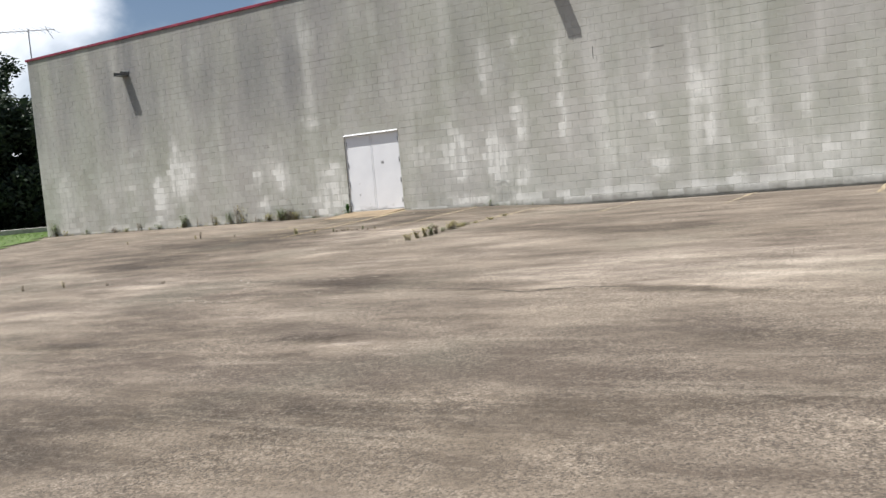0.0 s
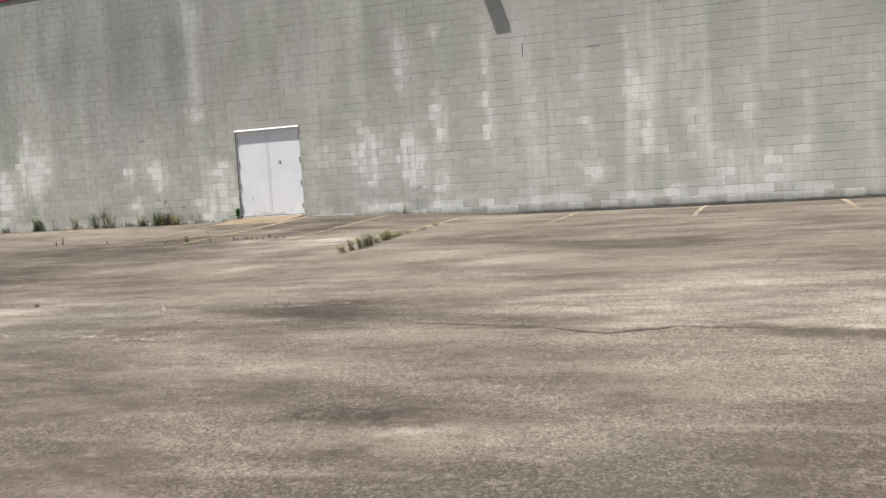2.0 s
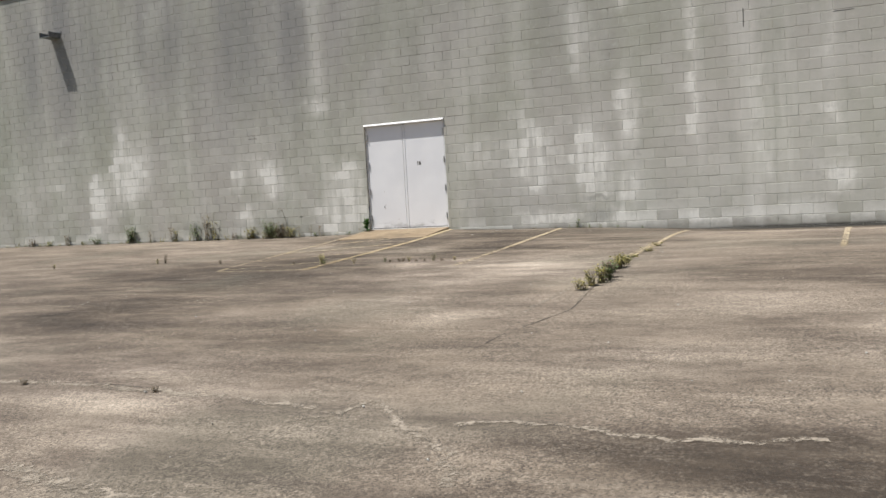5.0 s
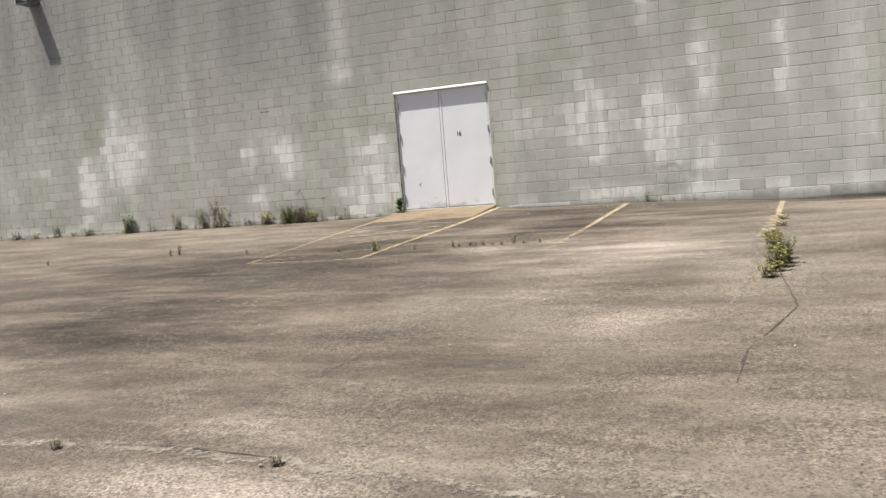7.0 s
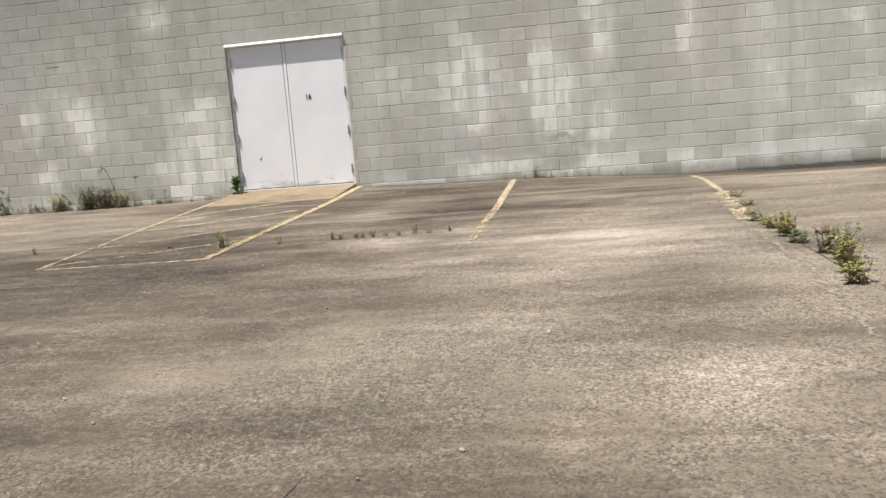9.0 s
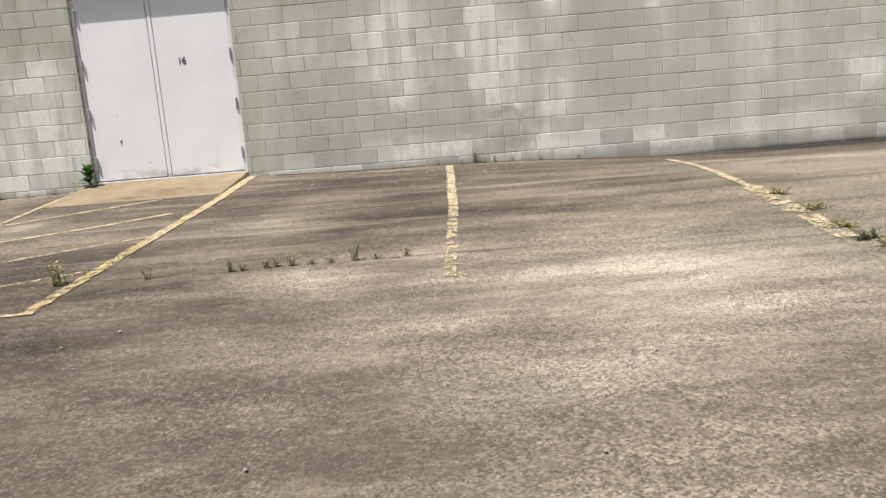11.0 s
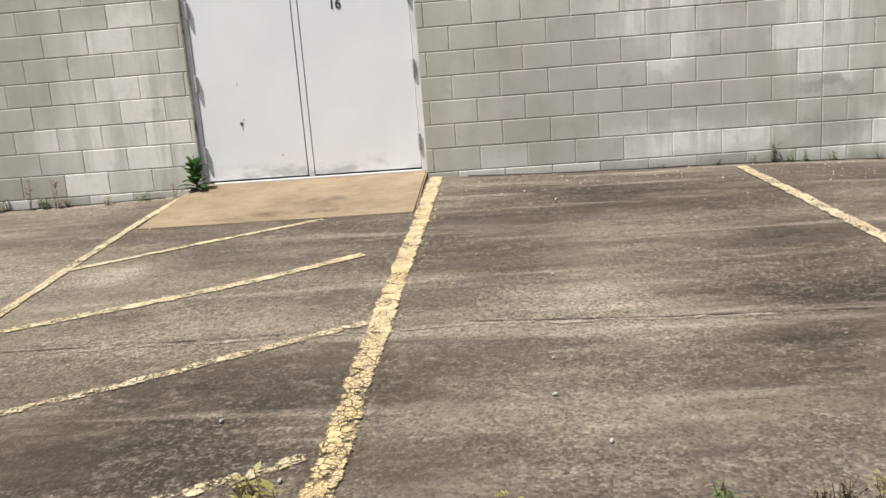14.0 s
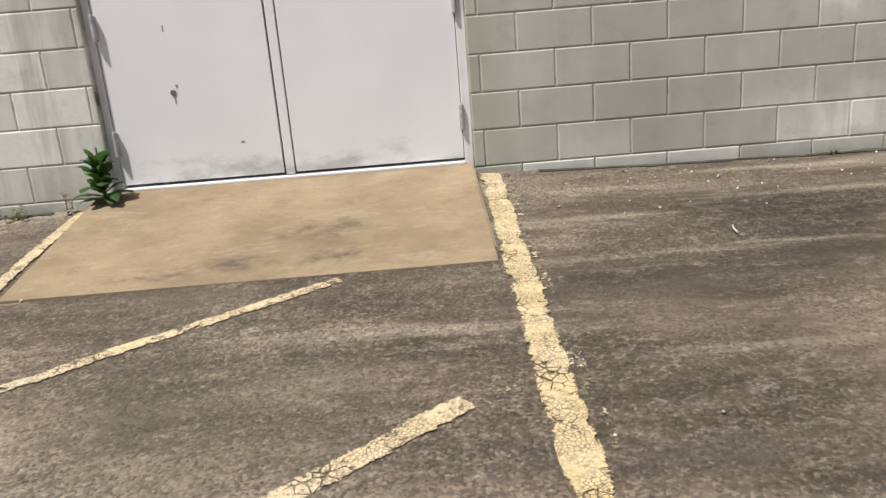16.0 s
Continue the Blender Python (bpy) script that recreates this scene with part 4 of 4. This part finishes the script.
# ---- weeds ----
def blade(bm, base, way, length, width, droop):
    """One bent leaf of two quads and a tip."""
    side = Vector((-way.y, way.x, 0))
    side = side.normalized() if side.length > 1e-4 else Vector((1, 0, 0))
    pts = []
    for f in (0.0, 0.4, 0.75, 1.0):
        p = base + way * (length * f) + Vector((0, 0, -droop * length * f * f))
        pts.append((p, width * (0.5, 1.0, 0.7, 0.05)[int(f * 4) if f < 1 else 3] / 2))
    rows = [(bm.verts.new(p + side * w), bm.verts.new(p - side * w)) for p, w in pts]
    for a, b in zip(rows, rows[1:]):
        bm.faces.new((a[0], a[1], b[1], b[0]))


def weed(x, y, h, spread, n, material, label, seed, leaf=0.012, z=None):
    r = random.Random(seed)
    e = empty("weed", x, y, ground_z(x, y) if z is None else z)
    tagged(e, label, "weed", "weeds growing along seams and the wall")
    stems, leaves = bmesh.new(), bmesh.new()
    for i in range(max(2, n // 6)):
        a = r.uniform(0, 6.283)
        tip = Vector((math.cos(a) * spread * r.uniform(0.1, 0.7), math.sin(a) * spread * r.uniform(0.1, 0.5), h * r.uniform(0.6, 1)))
        root = Vector((r.uniform(-1, 1) * spread * 0.35, r.uniform(-1, 1) * spread * 0.2, -0.02))
        tube(stems, root, tip, min(0.0035, 0.001 + 0.009 * h), 0.001, 5)
        for j in range(6):
            f = r.uniform(0.15, 1.0)
            b = r.uniform(0, 6.283)
            way = Vector((math.cos(b), math.sin(b), r.uniform(0.0, 0.8))).normalized()
            blade(leaves, root.lerp(tip, f), way, max(0.022, h * r.uniform(0.18, 0.4)), leaf * r.uniform(0.7, 1.5), r.uniform(0.1, 0.6))
    tagged(part("stalk", stems, M_BROWN, e), kind="stuff")
    tagged(part("foliage", leaves, material, e), kind="stuff")
    return e


DRYW = "dry yellow-green weed tuft growing from an asphalt seam"
for i, (x, y, h, m) in enumerate((
        (1.57, -5.24, 0.11, M_DRY), (2.13, -5.22, 0.12, M_WEED), (2.2, -5.21, 0.06, M_BROWN), (2.36, -5.19, 0.07, M_BROWN), (2.43, -5.19, 0.08, M_BROWN), (2.53, -5.19, 0.1, M_DRY),
        (2.66, -5.2, 0.05, M_BROWN), (2.79, -5.18, 0.05, M_BROWN), (2.96, -5.19, 0.14, M_WEED), (3.1, -5.18, 0.05, M_BROWN), (3.3, -5.17, 0.08, M_DRY), (-1.49, -4.8, 0.1, M_BROWN),
        (0.3, -5.08, 0.05, M_BROWN), (-3.1, -4.45, 0.24, M_BROWN), (-3.25, -4.5, 0.15, M_DRY), (-5.6, -4.9, 0.12, M_DRY), (0.8, -12.52, 0.14, M_BROWN), (1.72, -12.38, 0.16, M_DRY),
        (2.8, -12.36, 0.06, M_BROWN), (4.16, -12.42, 0.07, M_BROWN))):
    weed(x, y, h * 0.9, 0.07, 66, m, "small withered weed in an asphalt seam", 100 + i, 0.008)
weed(0.95, -5.2, 0.19, 0.15, 90, M_DRY, "green and yellow weed tuft beside the yellow line", 120, 0.016)
weed(1.0, -5.25, 0.10, 0.12, 30, M_WEED, "green and yellow weed tuft beside the yellow line", 121, 0.014)
for i, (x, y, h, m) in enumerate((
        (6.17, -4.08, 0.07, M_DRY), (6.16, -4.78, 0.07, M_DRY), (6.08, -5.4, 0.05, M_DRY), (6.05, -5.76, 0.08, M_WEED), (6.08, -6.0, 0.08, M_DRY), (6.1, -6.2, 0.10, M_DRY), (6.12, -6.45, 0.20, M_DRY),
        (6.1, -6.6, 0.17, M_DRY), (6.1, -6.9, 0.10, M_WEED), (6.19, -7.32, 0.22, M_BROWN), (6.22, -7.57, 0.25, M_WEED), (6.18, -7.75, 0.22, M_DRY), (6.14, -7.97, 0.20, M_DRY), (6.1, -8.23, 0.14, M_DRY))):
    weed(x, y, h, 0.2 if h < 0.16 else 0.16, 130, m, DRYW, 200 + i, 0.022)
BUSH, STEMS = "scrubby half-dry weeds against the block wall", "tall thin grey weed stems against the block wall"
for i, (x, h, s, n, m) in enumerate((
        (-15.6, 0.55, 0.4, 170, M_WEED), (-14.9, 0.25, 0.3, 90, M_DRY), (-13.6, 0.22, 0.25, 90, M_WEED), (-12.1, 0.28, 0.3, 90, M_BROWN), (-11.4, 0.16, 0.3, 90, M_DRY), (-10.7, 0.3, 0.2, 60, M_BROWN),
        (-9.6, 0.22, 0.4, 120, M_WEED), (-8.3, 0.42, 0.32, 200, M_WEED), (-7.65, 0.36, 0.08, 24, M_BROWN), (-6.9, 0.5, 0.14, 40, M_BROWN), (-6.75, 0.35, 0.1, 30, M_DRY), (-6.1, 0.42, 0.25, 90, M_WEED),
        (-5.75, 0.6, 0.25, 60, M_BROWN), (-5.5, 0.55, 0.2, 50, M_DRY), (-4.9, 0.25, 0.2, 40, M_BROWN), (-4.4, 0.3, 0.28, 190, M_DRY), (-3.8, 0.40, 0.42, 230, M_WEED), (-3.5, 0.36, 0.35, 170, M_BROWN),
        (-3.2, 0.26, 0.3, 80, M_DRY), (-2.95, 0.28, 0.05, 18, M_BROWN), (-2.62, 0.26, 0.06, 22, M_BROWN), (-2.38, 0.3, 0.05, 22, M_BROWN), (-1.3, 0.18, 0.03, 12, M_BROWN))):
    weed(x, -0.09, h * 1.1, s, n, m, BUSH if n > 60 else STEMS, 300 + i, 0.02)
r0 = random.Random(31)
for i in range(40):
    weed(-15.7 + 14.2 * (i + r0.uniform(-0.4, 0.4)) / 39, -0.05 - abs(r0.gauss(0, 0.05)), r0.uniform(0.05, 0.15), r0.uniform(0.06, 0.2), 48, (M_WEED, M_DRY, M_DRY)[i % 3], "low tufts of half-dry grass at the foot of the wall", 420 + i, 0.02)
for i, (x, h) in enumerate(((3.86, 0.2), (3.7, 0.07), (4.0, 0.1), (4.12, 0.12), (4.35, 0.1), (3.4, 0.05), (2.95, 0.04), (5.2, 0.08), (4.7, 0.07))):
    weed(x, -0.05, h, 0.07, 26, M_WEED, "small green weed at the foot of the block wall", 340 + i, 0.022)


def leafy_plant(x, y, z, h, seed):
    """A broad-leaved weed: a short stalk and whorls of lobed leaves."""
    r = random.Random(seed)
    e = empty("broadleaf_plant", x, y, z)
    tagged(e, "bushy dark green broad-leaved weed beside the door frame", "plant")
    bm = bmesh.new()
    tube(bm, (0, 0, -0.03), (0.01, -0.02, h * 0.85), 0.011, 0.004, 7)
    part("stalk", bm, M_WEED, e)
    for i in range(34):
        f = (i + 0.5) / 34
        a = i * 2.4 + r.uniform(-0.5, 0.5)
        up = r.uniform(0.15, 0.8) + 1.3 * f
        way = Vector((math.cos(a), math.sin(a) * 0.7 - 0.15, up)).normalized()
        l = r.uniform(0.13, 0.22) - 0.03 * f
        w = l * r.uniform(0.3, 0.4)
        base = Vector((0.01 * f, -0.02 * f, h * (0.03 + 0.6 * f) * r.uniform(0.8, 1.1)))
        side = Vector((-way.y, way.x, 0)).normalized()
        nrm = way.cross(side)
        lb = bmesh.new()
        mid, lft, rgt = [], [], []
        for k in range(7):
            q = k / 6
            c = base + way * (l * q) + Vector((0, 0, -0.4 * l * q ** 3))
            ww = w * math.sin(math.pi * min(1, q * 0.92 + 0.06)) * (1.15 if k % 2 else 0.8) * 0.6
            mid.append(lb.verts.new(c))
            lft.append(lb.verts.new(c + side * ww - nrm * ww * 0.25))
            rgt.append(lb.verts.new(c - side * ww - nrm * ww * 0.25))
        for k in range(6):
            lb.faces.new((mid[k], mid[k + 1], lft[k + 1], lft[k]))
            lb.faces.new((rgt[k], rgt[k + 1], mid[k + 1], mid[k]))
        part("leaf", lb, M_PLANT if i % 3 else M_PLANT2, e, smooth=True)
    return e


M_PLANT = leafy("broad_leaf", (0.030, 0.075, 0.018), (0.05, 0.11, 0.03))
M_PLANT2 = leafy("broad_leaf_light", (0.08, 0.16, 0.03), (0.12, 0.21, 0.05))
leafy_plant(-1.07, -0.11, -0.02, 0.36, 5)

vine = bmesh.new()
path = [Vector((-3.62 + 0.32 * q ** 1.2, -0.012, 0.50 + 0.30 * math.sin(2.2 * q) - 0.75 * q * q)) for q in (k / 12 for k in range(13))]
for a, c in zip(path, path[1:]):
    tube(vine, a, c, 0.0035, 0.0035, 6)
tagged(part("dead_vine", vine, M_BROWN), "dead brown vine stem clinging to the block wall", "vine")
for i, (x, z, w, h) in enumerate(((-2.93, 0.385, 0.07, 0.025), (7.21, 3.72, 0.018, 0.34), (8.9, 3.62, 0.34, 0.012), (13.0, 4.25, 0.3, 0.012), (-4.2, 2.35, 0.25, 0.012))):
    part("wall_crack", box(bmesh.new(), x - w / 2, x + w / 2, -0.0015, 0.012, z - h / 2, z + h / 2, 0.001), M_STAIN, wall, "dark open joint in the blocks")
for i, x in enumerate((-3.9, -3.72, -3.3, -3.15)):
    weed(x, -0.16, 0.22 + 0.05 * (i % 2), 0.4, 80, (M_BROWN, M_DRY)[i % 2], "dry brown brush heaped against the block wall", 380 + i, 0.012)

# loose chips, twigs and leaf litter near the wall
r0 = random.Random(17)
bm = bmesh.new()
for i in range(95):
    x, y = r0.uniform(1.2, 4.6), -abs(r0.gauss(0, 0.55)) - 0.03
    s = r0.uniform(0.002, 0.0065)
    m = pose(x, y, ground_z(x, y) + 0.004 + s * 0.3, r0.uniform(0, 40), r0.uniform(0, 40), r0.uniform(0, 360)) @ Matrix.Diagonal((s * 1.6, s, s * 0.6, 1))
    bmesh.ops.create_icosphere(bm, subdivisions=1, radius=1, matrix=m)
tagged(part("paint_chips", bm, M_DUSTCHIP), "small pale paint and gravel chips scattered on the asphalt", "debris", kind="stuff")
bm = bmesh.new()
for i in range(160):
    x, y = r0.uniform(-1, 9), r0.uniform(-15, -0.3)
    s = r0.uniform(0.003, 0.009)
    m = pose(x, y, ground_z(x, y) + 0.006 + s * 0.3, r0.uniform(0, 40), r0.uniform(0, 40), r0.uniform(0, 360)) @ Matrix.Diagonal((s * 1.5, s, s * 0.7, 1))
    bmesh.ops.create_icosphere(bm, subdivisions=1, radius=1, matrix=m)
tagged(part("loose_gravel", bm, M_CONC), "loose grey gravel bits on the asphalt", "gravel", kind="stuff")
for i, (x, y, a, l) in enumerate(((1.98, -1.17, 80, 0.11), (2.5, -1.2, 20, 0.05), (2.2, -0.35, 50, 0.06), (1.75, -0.12, 85, 0.08))):
    bm = tube(bmesh.new(), (-l / 2, 0, 0), (0, 0.006, 0.002), 0.004, 0.004, 6)
    tube(bm, (0, 0.006, 0.002), (l / 2, 0, 0), 0.004, 0.002, 6)
    tw = part("twig", bm, M_BROWN if i % 2 else M_DUSTCHIP)
    tw.matrix_world = pose(x, y, ground_z(x, y) + 0.012, 0, 0, a)
    tagged(tw, "short dry twig lying on the asphalt", "twig")

# ---- beyond the corner ----
def in_grass(x, y):
    return (x + 16.3) * 3.2 + (y + 0.1) * 1.9 < 0 and -14 < y < 90 and x > -120


bm = bmesh.new()
n = 24
cols = {}
for i in range(-n * 5, 0):
    for j in range(-14, 90):
        x, y = i * 1.0 - 14.0, j * 1.0
        if in_grass(x + 0.5, y + 0.5):
            q = []
            for a, b in ((0, 0), (1, 0), (1, 1), (0, 1)):
                key = (i + a, j + b)
                if key not in cols:
                    cols[key] = bm.verts.new((x + a, y + b, ground_z(x + a, y + b) + 0.03))
                q.append(cols[key])
            bm.faces.new(q)
tagged(part("lawn", bm, plain("lawn_soil", (0.085, 0.13, 0.03), 0.95, 0, 0.3, 1.5, 0.6)), "sunlit mown green lawn beyond the building corner", "lawn", kind="structure")
bm = bmesh.new()
r0 = random.Random(23)
for i in range(7000):
    x, y = r0.uniform(-42, -15), r0.uniform(-4, 14)
    if not in_grass(x, y) or (x > WALL_L - 0.1 and y > 0):
        continue
    a = r0.uniform(0, 6.283)
    blade(bm, Vector((x, y, ground_z(x, y) + 0.02)), Vector((math.cos(a) * 0.4, math.sin(a) * 0.4, 0.9)), r0.uniform(0.06, 0.14), 0.03, 0.3)
tagged(part("grass_blades", bm, M_GRASS), "short green grass blades of the lawn", "grass", kind="stuff")

FAR = Vector((-0.837, 0.547, 0))
SIDE = Vector((0.547, 0.837, 0))
EDGE = Vector((14.2, -21.4, 0))
bm = bmesh.new()
for d0, d1 in ((58, 64),):
    q = [EDGE + FAR * d + SIDE * s for d, s in ((d0, -60), (d0, 60), (d1, 60), (d1, -60))]
    tops = [bm.verts.new((p.x, p.y, 0.22)) for p in q]
    feet = [bm.verts.new((p.x, p.y, -0.6)) for p in q]
    bm.faces.new(tops)
    for k in range(4):
        bm.faces.new((tops[k], tops[(k + 1) % 4], feet[(k + 1) % 4], feet[k]))
bmesh.ops.recalc_face_normals(bm, faces=bm.faces)
tagged(part("road", bm, M_CONC), "pale concrete road behind the lawn", "road", kind="structure")


def tree(x, y, h, seed):
    r = random.Random(seed)
    e = empty("tree", x, y, 0.0)
    tagged(e, "tall dense dark green tree at the edge of the lawn", "tree", "trees behind the lawn")
    tb = bmesh.new()
    p = Vector((0, 0, -0.3))
    limbs = []
    for k in range(5):
        q = p + Vector((r.uniform(-0.3, 0.3), r.uniform(-0.3, 0.3), h * 0.17))
        tube(tb, p, q, 0.34 * (1 - k * 0.17), 0.34 * (1 - (k + 1) * 0.17), 9)
        p = q
        for _ in range(3):
            a = r.uniform(0, 6.283)
            l = h * r.uniform(0.16, 0.3)
            tip = p + Vector((math.cos(a) * l, math.sin(a) * l, l * r.uniform(-0.1, 0.6)))
            tube(tb, p, tip, 0.11 * (1 - k * 0.12), 0.03, 6)
            limbs.append((p.copy(), tip))
    for k in range(5):
        a = k * 1.26
        tip = Vector((math.cos(a) * h * 0.22, math.sin(a) * h * 0.22, h * r.uniform(0.08, 0.2)))
        limbs.append((Vector((0, 0, 0.6)), tip))
        tube(tb, (0, 0, 0.6), tip, 0.06, 0.02, 6)
    part("trunk", tb, M_BARK, e)
    v, f = [], []
    for a, b in limbs:
        for _ in range(60):
            c = a.lerp(b, r.uniform(0.35, 1.12)) + Vector((r.gauss(0, 0.5), r.gauss(0, 0.5), r.gauss(0, 0.5)))
            for _ in range(24):
                o = c + Vector((r.gauss(0, 0.38), r.gauss(0, 0.38), r.gauss(0, 0.30)))
                u = Vector((r.gauss(0, 1), r.gauss(0, 1), r.gauss(0, 0.6))).normalized()
                w = u.cross(Vector((r.gauss(0, 1), r.gauss(0, 1), r.gauss(0, 1)))).normalized()
                s = r.uniform(0.14, 0.32)
                n0 = len(v)
                v += [o - u * s, o + w * s * 0.45, o + u * s, o - w * s * 0.45]
                f.append((n0, n0 + 1, n0 + 2, n0 + 3))
    me = bpy.data.meshes.new("crown")
    me.from_pydata(v, [], f)
    me.materials.append(M_LEAF)
    new("crown", me).parent = e
    return e


for i, (d, s, h) in enumerate(((70, -9.5, 13.6), (69, -4.8, 12.8), (71, -0.9, 13.8), (70, 3.0, 9.5), (78, -7, 14.5), (78, -2.6, 14.3), (69, -14.5, 13.2))):
    c = EDGE + FAR * d + SIDE * s
    tree(c.x, c.y, h, 60 + i)


# ---- wall blocks passed nearest ----
for s, out, z, w, h in near_blocks:
    ob = new("concrete_block", block_mesh(w, h))
    ob.location = (s, out, z)
    ob.parent = wall
